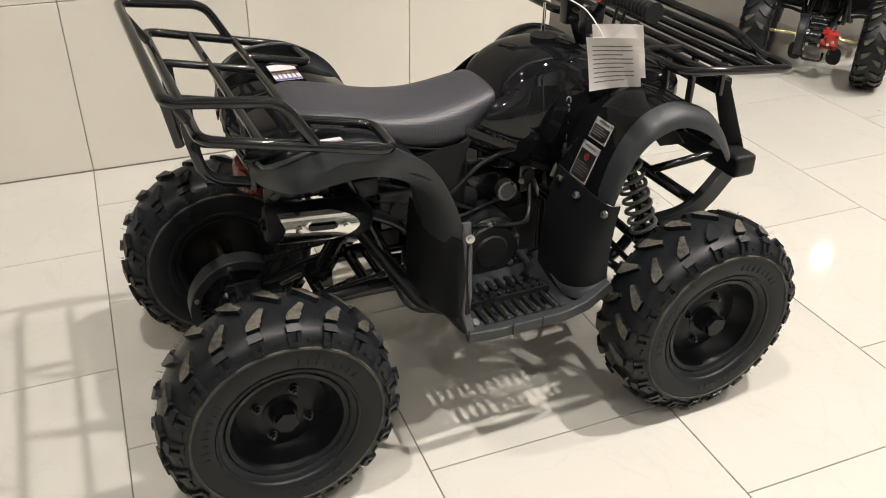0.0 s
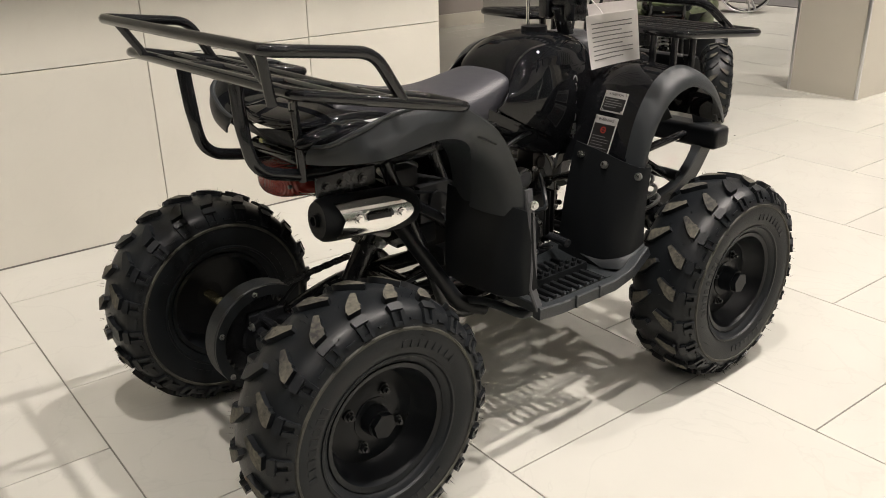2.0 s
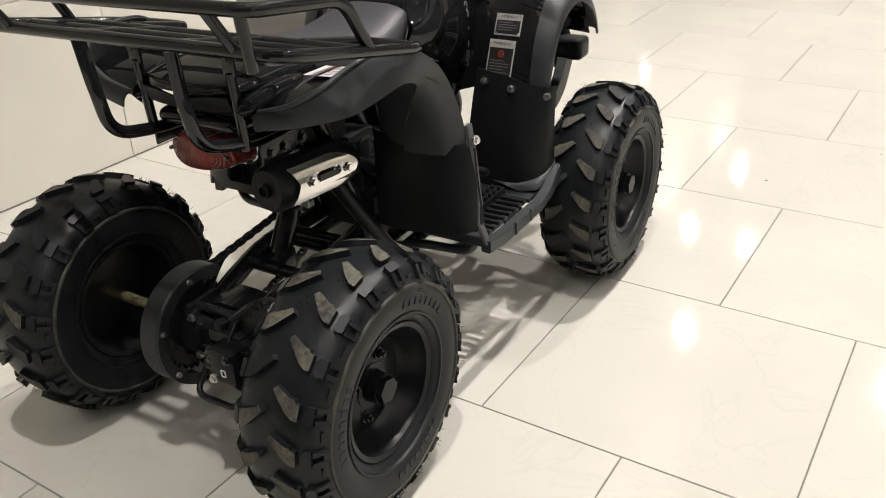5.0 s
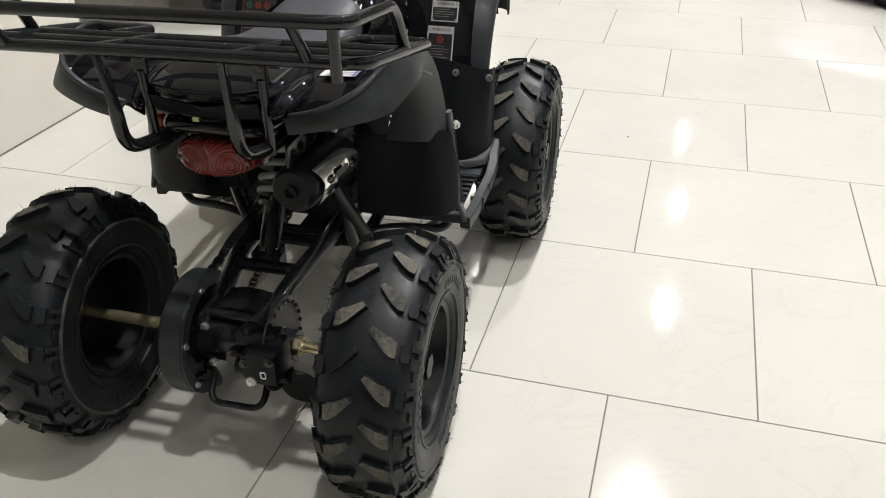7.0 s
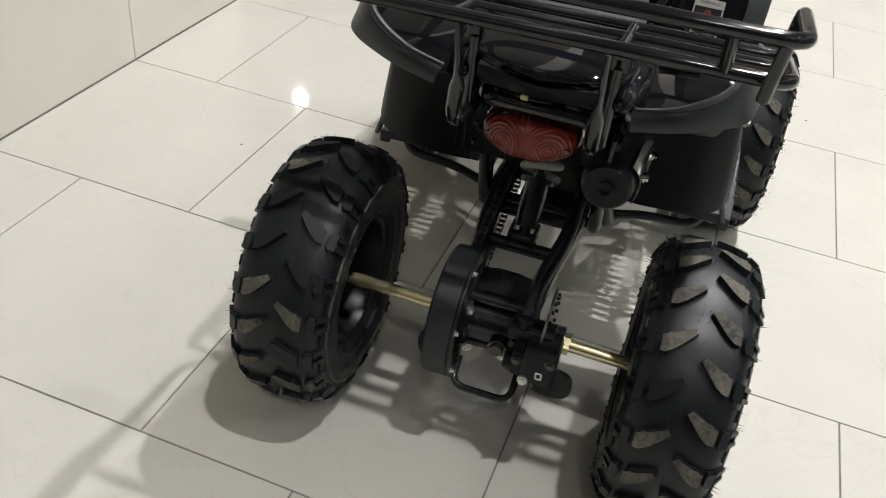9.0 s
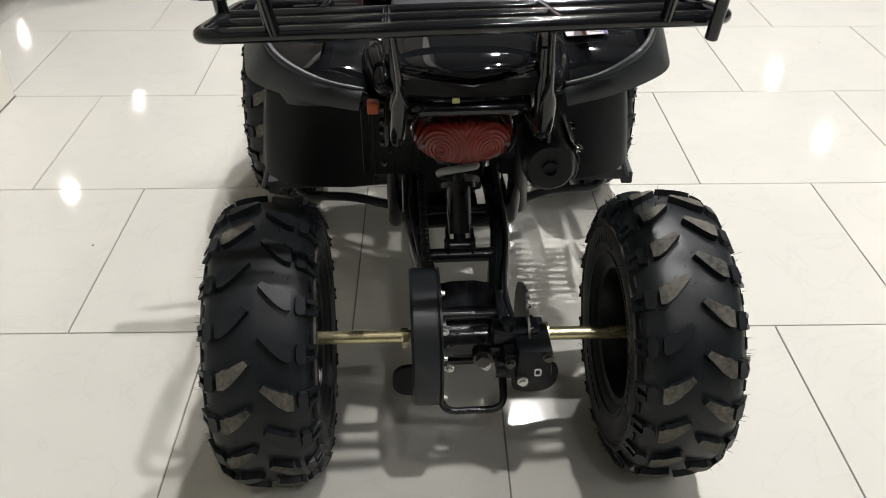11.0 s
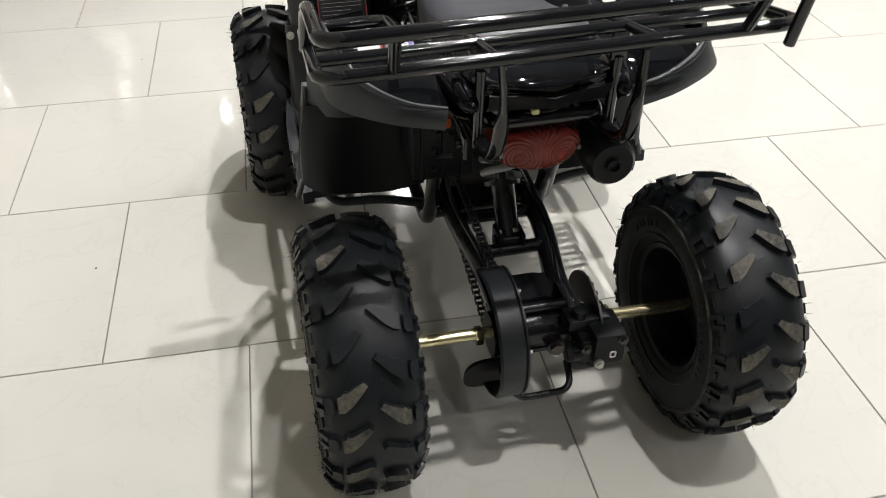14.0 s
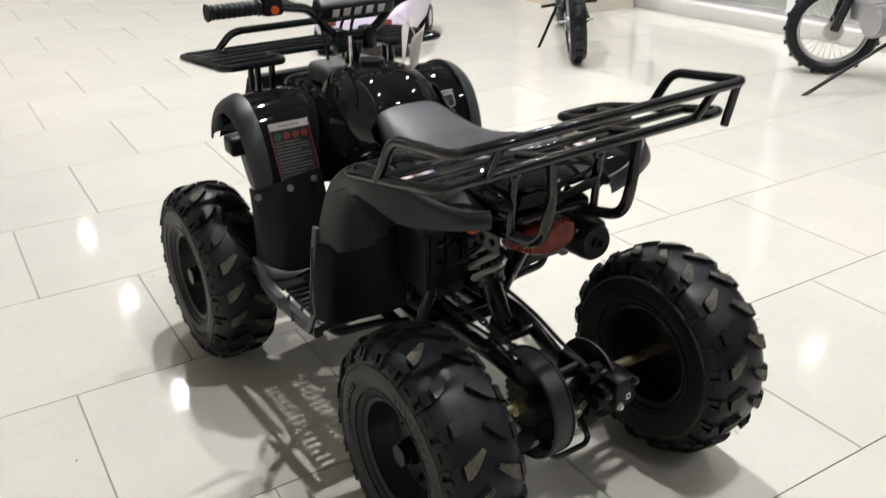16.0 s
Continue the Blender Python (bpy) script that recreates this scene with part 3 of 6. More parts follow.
rod(bm, (-0.048, 0, 0.236), (0.062, 0, 0.236), 0.036, 28)
rod(bm, (-0.050, 0, 0.236), (-0.036, 0, 0.236), 0.05, 28)
rod(bm, (0.050, 0, 0.236), (0.066, 0, 0.236), 0.05, 28)
for z in (0.285, 0.188):
    rod(bm, (-0.045, -0.004, z), (0.065, -0.004, z), 0.009, 14)
for x in (-0.05, 0.055):
    box(bm, (x - 0.008, -0.03, 0.18), (x + 0.008, 0.05, 0.295), 0.006)
part("axle_carrier", bm, STEEL, atv, "black axle bearing carrier")
for side in (-1, 1):
    bm = bmesh.new()
    tube(bm, bent([(side * 0.082, 0.46, 0.285), (side * 0.080, 0.22, 0.295), (side * 0.060, 0.10, 0.278), (side * 0.052, 0.0, 0.245)], 0.08), 0.0185, 14)
    part("swing_arm_leg", bm, STEEL, atv, "black tubular rear swing arm leg")
for y, z, r in ((0.16, 0.29, 0.013), (0.27, 0.293, 0.013), (0.31, 0.293, 0.010)):
    bm = bmesh.new()
    tube(bm, [(-0.08, y, z), (0.08, y, z)], r)
    part("swing_arm_crosstube", bm, STEEL, atv)
bm = bmesh.new()
sheet(bm, [[(x, y, 0.281 - 0.06 * (0.10 - y) + (0.004 if abs(x) < 0.03 else 0)) for x in (-0.058, -0.035, -0.02, 0.02, 0.035, 0.058)] for y in (0.025, 0.05, 0.075, 0.09)], 0.012)
part("swing_arm_plate", bm, STEEL, atv)
for x in (-0.022, 0.022):
    bm = bmesh.new()
    box(bm, (x - 0.004, 0.150, 0.280), (x + 0.004, 0.200, 0.325), 0.004)
    part("shock_lug", bm, STEEL, atv)
tube_bm = bmesh.new()
tube(tube_bm, bent([(-0.046, -0.012, 0.15), (-0.046, -0.05, 0.112), (0.062, -0.05, 0.112), (0.062, -0.012, 0.15)], 0.03), 0.0065)
part("skid_hoop", tube_bm, STEEL, atv)
bm = bmesh.new()
arc = [(math.cos(a), math.sin(a)) for a in [radians(58 + 205 * k / 30) for k in range(31)]]
sheet(bm, [[(x, 0.004 + (0.115 - 0.004 * (abs(x + 0.071) > 0.021)) * c, 0.236 + (0.115 - 0.004 * (abs(x + 0.071) > 0.021)) * s) for c, s in arc] for x in (-0.0945, -0.090, -0.052, -0.0475)], 0.003)
sheet(bm, [[(-0.0475, 0.004 + r * c, 0.236 + r * s) for c, s in arc] for r in (0.094, 0.101, 0.108, 0.115)], 0.003)
part("chain_guard", bm, GUARD, atv, "matte black curved chain guard")
for a in (100, 160, 215):
    bolt(atv, (-0.045, 0.004 + 0.104 * math.cos(radians(a)), 0.236 + 0.104 * math.sin(radians(a))), (1, 0, 0), 0.004)
bm = bmesh.new()
sprocket = []
for k in range(148):
    a = 2 * math.pi * k / 148
    r = 0.082 + 0.005 * math.copysign(min(1, abs(math.sin(18.5 * a)) * 1.6), math.sin(37 * a))
    sprocket.append((r, a))
loft(bm, [[Vector((x, r * math.cos(a), 0.236 + r * math.sin(a))) for r, a in sprocket] for x in (-0.067, -0.061)], caps=True)
rod(bm, (-0.085, 0, 0.236), (-0.05, 0, 0.236), 0.04, 24)
part("sprocket", bm, STEEL, atv, "rear chain sprocket")


def chain_run(p, q):
    bm = bmesh.new()
    p, q = Vector(p), Vector(q)
    count = int((q - p).length / 0.0127)
    turn = (q - p).to_track_quat("Y", "Z").to_matrix().to_4x4()
    for k in range(count):
        c = p.lerp(q, (k + 0.5) / count)
        wide = 0.0068 if k % 2 else 0.0045
        for s in (-1, 1):
            box(bm, (s * wide - 0.0009, -0.0085, -0.0045), (s * wide + 0.0009, 0.0085, 0.0045), 0.001, Matrix.Translation(c) @ turn, steps=1)
        rod(bm, c - turn.to_3x3() @ Vector((0.006, -0.006, 0)), c + turn.to_3x3() @ Vector((0.006, 0.006, 0)), 0.0036, 8)
    part("chain_run", bm, ENGINE, atv, "oily black roller chain")


chain_run((-0.064, -0.005, 0.326), (-0.064, 0.46, 0.372))
chain_run((-0.064, 0.0, 0.152), (-0.064, 0.47, 0.275))
bm = bmesh.new()
revolve(bm, [(0.03, -0.002), (0.088, -0.002), (0.088, 0.002), (0.03, 0.002)], 64, pose(0.093, 0, 0.236), closed=True)
for k in range(24):
    a = 2 * math.pi * k / 24
    rod(bm, (0.0955, math.cos(a) * 0.078, 0.236 + math.sin(a) * 0.078), (0.1005, math.cos(a) * 0.078, 0.236 + math.sin(a) * 0.078), 0.0035, 8, 1)
rod(bm, (0.066, 0, 0.236), (0.125, 0, 0.236), 0.028, 20, 1)
part("brake_disc", bm, [DISC, STEEL], atv, "steel rear brake disc")
bm = bmesh.new()
box(bm, (0.070, -0.104, 0.218), (0.128, -0.030, 0.286), 0.012)
box(bm, (0.052, -0.088, 0.214), (0.076, -0.034, 0.268), 0.008)
box(bm, (0.036, -0.064, 0.268), (0.112, -0.020, 0.292), 0.007)
rod(bm, (0.040, -0.072, 0.232), (0.072, -0.072, 0.232), 0.016, 20)
rod(bm, (0.044, -0.046, 0.196), (0.124, -0.046, 0.196), 0.011, 16)
rod(bm, (0.060, -0.050, 0.292), (0.060, -0.050, 0.306), 0.012, 16)
caliper = part("brake_caliper", bm, RIM, atv, "black cast rear brake caliper")
for x, y, z, mat in ((0.062, -0.090, 0.252, DISC), (0.080, -0.106, 0.228, ZINC), (0.118, -0.106, 0.276, DISC)):
    bolt(caliper, (x, y, z), (0, -1, 0), 0.0058, mat)
bm = bmesh.new()
tube(bm, bent([(0.099, -0.105, 0.250), (0.099, -0.105, 0.238), (0.108, -0.105, 0.238), (0.108, -0.105, 0.250), (0.099, -0.105, 0.250)], 0.002, 3), 0.0014, 6)
part("caliper_mark", bm, LABEL_WHITE, caliper)
# brass-coloured filler nut and small zinc bolts on the bearing carrier
bm = bmesh.new()
rod(bm, (0.022, -0.030, 0.228), (0.022, -0.052, 0.228), 0.016, 20)
rod(bm, (0.022, -0.050, 0.228), (0.022, -0.060, 0.228), 0.012, 6)
part("filler_nut", bm, DISC, atv, "dull brown filler nut on the axle carrier")
for x, y, z in ((-0.032, -0.034, 0.196), (0.030, -0.034, 0.198), (-0.040, -0.030, 0.272)):
    bolt(atv, (x, y, z), (0, -1, 0), 0.0055)
for x0, z0 in ((-0.088, 0.140), (0.120, 0.138)):
    bm = bmesh.new()
    turn = [2 * math.pi * k / 24 for k in range(25)]
    blunt = lambda v: math.copysign(abs(v) ** 0.75, v)
    sheet(bm, [[(x0 + 0.040 * f * blunt(math.cos(v)), 0.004 - 0.022 * f * blunt(math.sin(v)), z0 + 0.054 * f * blunt(math.sin(v))) for v in turn] for f in (0.02, 0.5, 0.9, 1.0)], 0.006)
    part("rubber_flap", bm, SHIELD, atv, "black rubber flap beside the axle")
bm = bmesh.new()
tube(bm, spline([(0.080, -0.04, 0.27), (0.068, 0.05, 0.294), (0.086, 0.2, 0.314), (0.084, 0.4, 0.34)], 24), 0.0045, 8)
tube(bm, spline([(-0.05, 0.02, 0.27), (-0.075, 0.12, 0.33), (-0.085, 0.3, 0.34), (-0.06, 0.45, 0.42)], 24), 0.004, 8)
part("brake_hose", bm, RUBBER, atv)

# rear shock absorber
base, top = Vector((0, 0.175, 0.300)), Vector((0, 0.345, 0.585))
way = (top - base).normalized()
shock = part("shock_body", (lambda b: (rod(b, base, base + way * 0.03, 0.011, 14), rod(b, base + way * 0.022, base + way * 0.115, 0.0225, 22), rod(b, base + way * 0.105, base + way * 0.114, 0.034, 22), rod(b, base + way * 0.11, top, 0.012, 12), rod(b, top - way * 0.02, top, 0.03, 22), rod(b, base + Vector((-0.028, 0, 0)), base + Vector((0.028, 0, 0)), 0.013, 16), b)[-1])(bmesh.new()), STEEL, atv, "black rear shock absorber")
coil = []
side1, side2 = Vector((1, 0, 0)), way.cross(Vector((1, 0, 0)))
for k in range(220):
    f = k / 219
    a = 2 * math.pi * 7.5 * f
    coil.append(base + way * (0.118 + 0.192 * f) + (side1 * math.cos(a) + side2 * math.sin(a)) * 0.033)
bm = bmesh.new()
tube(bm, coil, 0.0070, 10)
part("coil_spring", bm, SPRING, shock, "light grey coil spring")

# ---- frame ----
bm = bmesh.new()
for side in (-1, 1):
    tube(bm, bent([(side * 0.095, 0.12, 0.605), (side * 0.095, 0.30, 0.60), (side * 0.06, 0.55, 0.60), (side * 0.02, 0.78, 0.70)], 0.06), 0.0135, 12)
    tube(bm, bent([(side * 0.10, 0.215, 0.60), (side * 0.115, 0.29, 0.40), (side * 0.115, 0.36, 0.222), (side * 0.105, 0.90, 0.222), (side * 0.07, 1.03, 0.32), (side * 0.03, 0.84, 0.66)], 0.06), 0.0145, 12)
    tube(bm, bent([(side * 0.09, 0.42, 0.30), (side * 0.085, 0.40, 0.45), (side * 0.09, 0.34, 0.60)], 0.05), 0.0125, 12)
    tube(bm, [(side * 0.085, 0.13, 0.602), (side * 0.085, 0.40, 0.41)], 0.011, 10)
for y, z in ((0.16, 0.603), (0.22, 0.602), (0.40, 0.222), (0.88, 0.222)):
    tube(bm, [(-0.10, y, z), (0.10, y, z)], 0.0115, 10)
box(bm, (-0.06, 0.40, 0.205), (0.06, 0.90, 0.212), 0.002)
part("frame", bm, STEEL, atv, "black tubular steel frame")
for side in (-1, 1):
    if side > 0:
        bm = bmesh.new()
        tube(bm, bent([(0.100, 0.205, 0.520), (0.134, 0.372, 0.256), (0.150, 0.430, 0.235)], 0.035), 0.0165, 14)
        part("side_tube", bm, RIM, atv, "black tube running down to the foot well")
    bm = bmesh.new()
    tube(bm, bent(mirrored([(0.12, 0.390, 0.258), (0.20, 0.396, 0.278), (0.300, 0.408, 0.276), (0.322, 0.414, 0.318)], side), 0.03), 0.0095, 10)
    tube(bm, bent(mirrored([(0.262, 0.404, 0.277), (0.266, 0.488, 0.248), (0.292, 0.486, 0.305)], side), 0.03), 0.0095, 10)
    part("nerf_bar", bm, MATTE, atv, "black side protection bar")
    bm = bmesh.new()
    tube(bm, bent(mirrored([(0.10, 0.62, 0.235), (0.285, 0.636, 0.245), (0.300, 0.638, 0.312)], side), 0.03), 0.0105, 10)
    part("nerf_bar", bm, MATTE, atv, "black side protection bar")

# ---- engine and what hangs round it ----
bm = bmesh.new()
rod(bm, (-0.105, 0.54, 0.345), (0.075, 0.54, 0.345), 0.085, 32)
rod(bm, (0.07, 0.535, 0.365), (0.135, 0.535, 0.365), 0.080, 36)
rod(bm, (0.135, 0.535, 0.365), (0.152, 0.535, 0.365), 0.076, 36, r2=0.062)
rod(bm, (0.152, 0.535, 0.365), (0.157, 0.535, 0.365), 0.040, 30, r2=0.036)
box(bm, (-0.085, 0.42, 0.26), (0.07, 0.62, 0.40), 0.025)
box(bm, (-0.07, 0.60, 0.28), (0.07, 0.70, 0.42), 0.012)
engine = part("engine_block", bm, ENGINE, atv, "black air-cooled engine block")
for k in range(7):
    bm = bmesh.new()
    box(bm, (-0.066, 0.642 + 0.015 * k, 0.285), (0.066, 0.647 + 0.015 * k, 0.415), 0.003)
    part("cooling_fin", bm, ENGINE, engine)
bm = bmesh.new()
revolve(bm, [(0.069, 0.094), (0.072, 0.101), (0.066, 0.104), (0.064, 0.099)], 40, pose(0.045, 0.535, 0.365))
part("cover_ring", bm, STEEL, engine, "glossy casing ring")
for a in (20, 95, 170, 250, 320):
    bolt(engine, (0.1475, 0.535 + 0.067 * math.cos(radians(a)), 0.365 + 0.067 * math.sin(radians(a))), (1, 0, 0), 0.005)
bm = bmesh.new()
rod(bm, (0.0, 0.50, 0.475), (0.085, 0.50, 0.475), 0.028, 20)
box(bm, (-0.03, 0.50, 0.44), (0.055, 0.60, 0.51), 0.012)
tube(bm, spline([(0.02, 0.60, 0.48), (0.03, 0.68, 0.46), (0.03, 0.70, 0.40)], 12), 0.022, 12)
part("carburettor", bm, STEEL, atv, "dark carburettor and intake pipe")
bm = bmesh.new()
box(bm, (0.045, 0.625, 0.490), (0.098, 0.668, 0.535), 0.008)
rod(bm, (0.072, 0.646, 0.535), (0.072, 0.646, 0.565), 0.016, 18)
rod(bm, (0.098, 0.646, 0.512), (0.104, 0.646, 0.512), 0.013, 18)
box(bm, (0.055, 0.634, 0.462), (0.090, 0.660, 0.490), 0.006)
carb = part("carburettor_body", bm, DISC, atv, "dull grey cast carburettor")
for y, z in ((0.631, 0.497), (0.662, 0.528)):
    bolt(carb, (0.098, y, z), (1, 0, 0), 0.004)
bm = bmesh.new()
tube(bm, spline([(0.080, 0.640, 0.560), (0.115, 0.590, 0.590), (0.105, 0.520, 0.560), (0.112, 0.440, 0.500)], 20), 0.005, 8)
tube(bm, spline([(0.085, 0.660, 0.480), (0.125, 0.640, 0.430), (0.150, 0.600, 0.420), (0.140, 0.470, 0.440)], 20), 0.0055, 8)
part("fuel_hose", bm, RUBBER, atv, "black fuel hose")
bm = bmesh.new()
tube(bm, bent([(0.120, 0.640, 0.330), (0.190, 0.600, 0.372), (0.215, 0.575, 0.378)], 0.02), 0.0065, 10)
rod(bm, (0.200, 0.578, 0.378), (0.255, 0.574, 0.378), 0.0095, 14)
part("shift_lever", bm, STEEL, atv, "black gear lever with a rubber tip")
bm = bmesh.new()
rod(bm, (0.085, 0.594, 0.482), (0.104, 0.594, 0.482), 0.024, 24)
rod(bm, (0.104, 0.594, 0.482), (0.106, 0.594, 0.482), 0.018, 24, 1)
part("filler_cap", bm, [ZINC, GREYPLASTIC], atv, "grey round filler cap")
bm = bmesh.new()
box(bm, (-0.168, 0.235, 0.415), (-0.055, 0.345, 0.572), 0.008)
box(bm, (-0.172, 0.228, 0.545), (-0.052, 0.350, 0.556), 0.004)
battery = part("battery_box", bm, SHIELD, atv, "black plastic battery box")
for x in (-0.150, -0.112, -0.074):
    bm = bmesh.new()
    box(bm, (x - 0.004, 0.229, 0.420), (x + 0.004, 0.236, 0.545), 0.002)
    part("rib", bm, SHIELD, battery)
for z in (0.44, 0.48, 0.52):
    bolt(battery, (-0.131, 0.2345, z), (0, -1, 0), 0.0035, STEEL)
bm = bmesh.new()
box(bm, (-0.092, 0.392, 0.425), (0.088, 0.505, 0.600), 0.022, steps=3)
box(bm, (-0.060, 0.500, 0.445), (0.050, 0.545, 0.520), 0.012)
part("air_box", bm, SHIELD, atv, "black plastic air box under the saddle")
bm = bmesh.new()
box(bm, (0.062, 0.285, 0.455), (0.118, 0.365, 0.535), 0.008)
rod(bm, (0.118, 0.325, 0.500), (0.126, 0.325, 0.500), 0.020, 20)
box(bm, (0.075, 0.225, 0.540), (0.115, 0.285, 0.580), 0.006)
part("ignition_unit", bm, ENGINE, atv, "black ignition unit with a round cap")
bm = bmesh.new()
tube(bm, [Vector((0.139, 0.356, 0.395)) + Vector((0.004 * math.cos(0.9 * k), 0.004 * math.sin(0.9 * k), -0.0009 * k)) for k in range(60)], 0.0011, 6)
part("return_spring", bm, ZINC, atv, "small bright return spring")
bm = bmesh.new()
box(bm, (-0.150, 0.095, 0.600), (-0.132, 0.115, 0.618), 0.003)
part("wire_connector", bm, ORANGE, atv, "orange wire connector")
rnd = random.Random(5)
for k in range(18):
    bm = bmesh.new()
    x = (1, 1, -1)[k % 3] * rnd.uniform(0.05, 0.12)
    y0, y1 = rnd.uniform(0.10, 0.28), rnd.uniform(0.40, 0.62)
    tube(bm, spline([(x, y0, rnd.uniform(0.50, 0.58)), (x + rnd.uniform(-0.02, 0.02), (y0 + y1) / 2, rnd.uniform(0.42, 0.52)), (x * 0.8, y1, rnd.uniform(0.40, 0.52))], 14), rnd.uniform(0.0025, 0.0045), 7)
    part("hose", bm, RUBBER, atv, "thin black hose")
for x, y, z in ((0.10, 0.30, 0.43), (0.11, 0.37, 0.37), (0.085, 0.25, 0.47)):
    bm = bmesh.new()
    box(bm, (x - 0.02, y - 0.03, z - 0.02), (x + 0.012, y + 0.03, z + 0.02), 0.005)
    part("wire_plug", bm, SHIELD, atv)
for side in (-1, 1):
    bm = bmesh.new()
    sheet(bm, [[(side * (0.112 - 0.012 * (v - 0.5)), 0.36 + 0.13 * (u * (1 - 0.7 * v) + 0.42 * v), 0.612 - 0.13 * v + 0.02 * u) for u in (0, 0.25, 0.5, 0.75, 1)] for v in (0, 0.33, 0.66, 1)][::side], 0.003)
    part("side_cover", bm, SHIELD, atv, "matte side cover under the seat")
bm = bmesh.new()
tube(bm, spline([(0.0, 0.72, 0.33), (0.10, 0.76, 0.31), (0.135, 0.66, 0.30), (0.13, 0.46, 0.36), (0.12, 0.32, 0.47), (0.125, 0.24, 0.515)], 40), 0.0135, 12)
part("exhaust_pipe", bm, STEEL, atv, "black exhaust pipe")

# ---- muffler with chrome heat shield ----
a, b = Vector((0.126, 0.042, 0.529)), Vector((0.139, 0.255, 0.514))
way = (b - a).normalized()
bm = bmesh.new()
tube(bm, [a - way * 0.002, a + way * 0.006, a + way * 0.02, b - way * 0.04, b - way * 0.012, b], lambda f: (0.034, 0.040, 0.042, 0.042, 0.034, 0.020)[round(f * 5)], 28)
muffler = part("muffler", bm, SHIELD, atv, "black muffler with a chrome heat shield")
bm = bmesh.new()
revolve(bm, [(0.0095, -0.010), (0.0125, -0.010), (0.0125, 0.006), (0.0095, 0.006)], 24, Matrix.Translation(a) @ way.to_track_quat("X", "Z").to_matrix().to_4x4(), closed=True)
part("tailpipe", bm, SHIELD, muffler)
bm = bmesh.new()
turn = way.to_track_quat("Y", "Z").to_matrix()


def shell(u, ang, lift):
    return a + way * u + turn @ Vector((math.cos(ang), 0, math.sin(ang))) * (0.042 + lift)


grid = []
for i in range(15):
    f = i / 14
    ang = radians(-30 + 80 * f)
    start = 0.030 - 0.014 * abs(2 * f - 1)
    end = 0.178 - 0.055 * abs(2 * f - 1) ** 2
    row = []
    for j in range(21):
        u = start + (end - start) * j / 20
        slot_here = abs(f - 0.55) < 0.07 and 0.075 < u < 0.13
        row.append(shell(u, ang, 0.007 - (0.006 if slot_here else 0)))
    grid.append(row)
sheet(bm, grid, 0.0012)
shield_ob = part("heat_shield", bm, CHROME, muffler, "polished chrome heat shield")
bm = bmesh.new()
sheet(bm, [[shell(0.078 + 0.050 * j / 6, radians(2 + 12 * i / 3), 0.0078) for j in range(7)] for i in range(4)], 0.0008)
part("shield_slot", bm, LABEL_BLACK, shield_ob, "dark slot in the heat shield")
for u in (0.058, 0.15):
    p = shell(u, radians(8), 0.008)
    bolt(muffler, p, turn @ Vector((1, 0, 0)), 0.006, CHROME)

# ---- tail light ----
bm = bmesh.new()
rings = []
for y, s in ((0.074, 1.0), (0.054, 1.0), (0.040, 0.99), (0.031, 0.965), (0.025, 0.925), (0.0205, 0.86), (0.0175, 0.74), (0.0155, 0.5), (0.0145, 0.22)):
    soft_end = max(0.0, min(1.0, (0.074 - y) / 0.045))
    ring = []
    for j in range(48):
        t = 2 * math.pi * j / 48
        cx, sz = math.copysign(abs(math.cos(t)) ** (0.64 + 0.18 * soft_end), math.cos(t)), math.copysign(abs(math.sin(t)) ** (0.8 + 0.15 * soft_end), math.sin(t))
        ring.append(Vector((-0.006 + 0.076 * cx * s, y + 0.020 * (cx * s) ** 2, 0.579 + 0.032 * sz * s)))
    rings.append(ring)
loft(bm, rings)
tail = part("tail_light", bm, LENS, atv, "red oval tail light lens")
tail.matrix_local = Matrix.Translation((0, 0.06, 0.586)) @ Matrix.Rotation(radians(-4), 4, "X") @ Matrix.Translation((0, -0.06, -0.586))
bm = bmesh.new()
tube(bm, [Vector((-0.006 + 0.077 * math.copysign(abs(math.cos(t)) ** 0.62, math.cos(t)), 0.092, 0.580 + 0.035 * math.copysign(abs(math.sin(t)) ** 0.8, math.sin(t)))) for t in [2 * math.pi * j / 40 for j in range(41)]], 0.0026, 8)
part("trim_ring", bm, CHROME, tail, "thin chrome rim")
for x in (-0.069, 0.057):
    bm = bmesh.new()
    rod(bm, (x, 0.034, 0.577), (x, 0.0275, 0.577), 0.0036, 12)
    part("lens_screw", bm, DISC, tail, "small dark screw in the lens")
bm = bmesh.new()
box(bm, (-0.07, 0.085, 0.545), (0.06, 0.12, 0.60), 0.008)
box(bm, (-0.03, 0.10, 0.575), (0.03, 0.16, 0.62), 0.008)
part("lamp_housing", bm, SHIELD, atv)

# ---- seat ----
SEAT = [(0.115, 0.097, 0.728, 0.695), (0.16, 0.112, 0.738, 0.685), (0.24, 0.115, 0.723, 0.662), (0.32, 0.114, 0.704, 0.634), (0.40, 0.112, 0.696, 0.612), (0.46, 0.108, 0.701, 0.606), (0.52, 0.098, 0.712, 0.634), (0.558, 0.086, 0.717, 0.664), (0.575, 0.070, 0.708, 0.682)]
rows = spline([(w, y, zt) for y, w, zt, zb in SEAT], 40)
lows = spline([(w, y, zb) for y, w, zt, zb in SEAT], 40)
rings = []
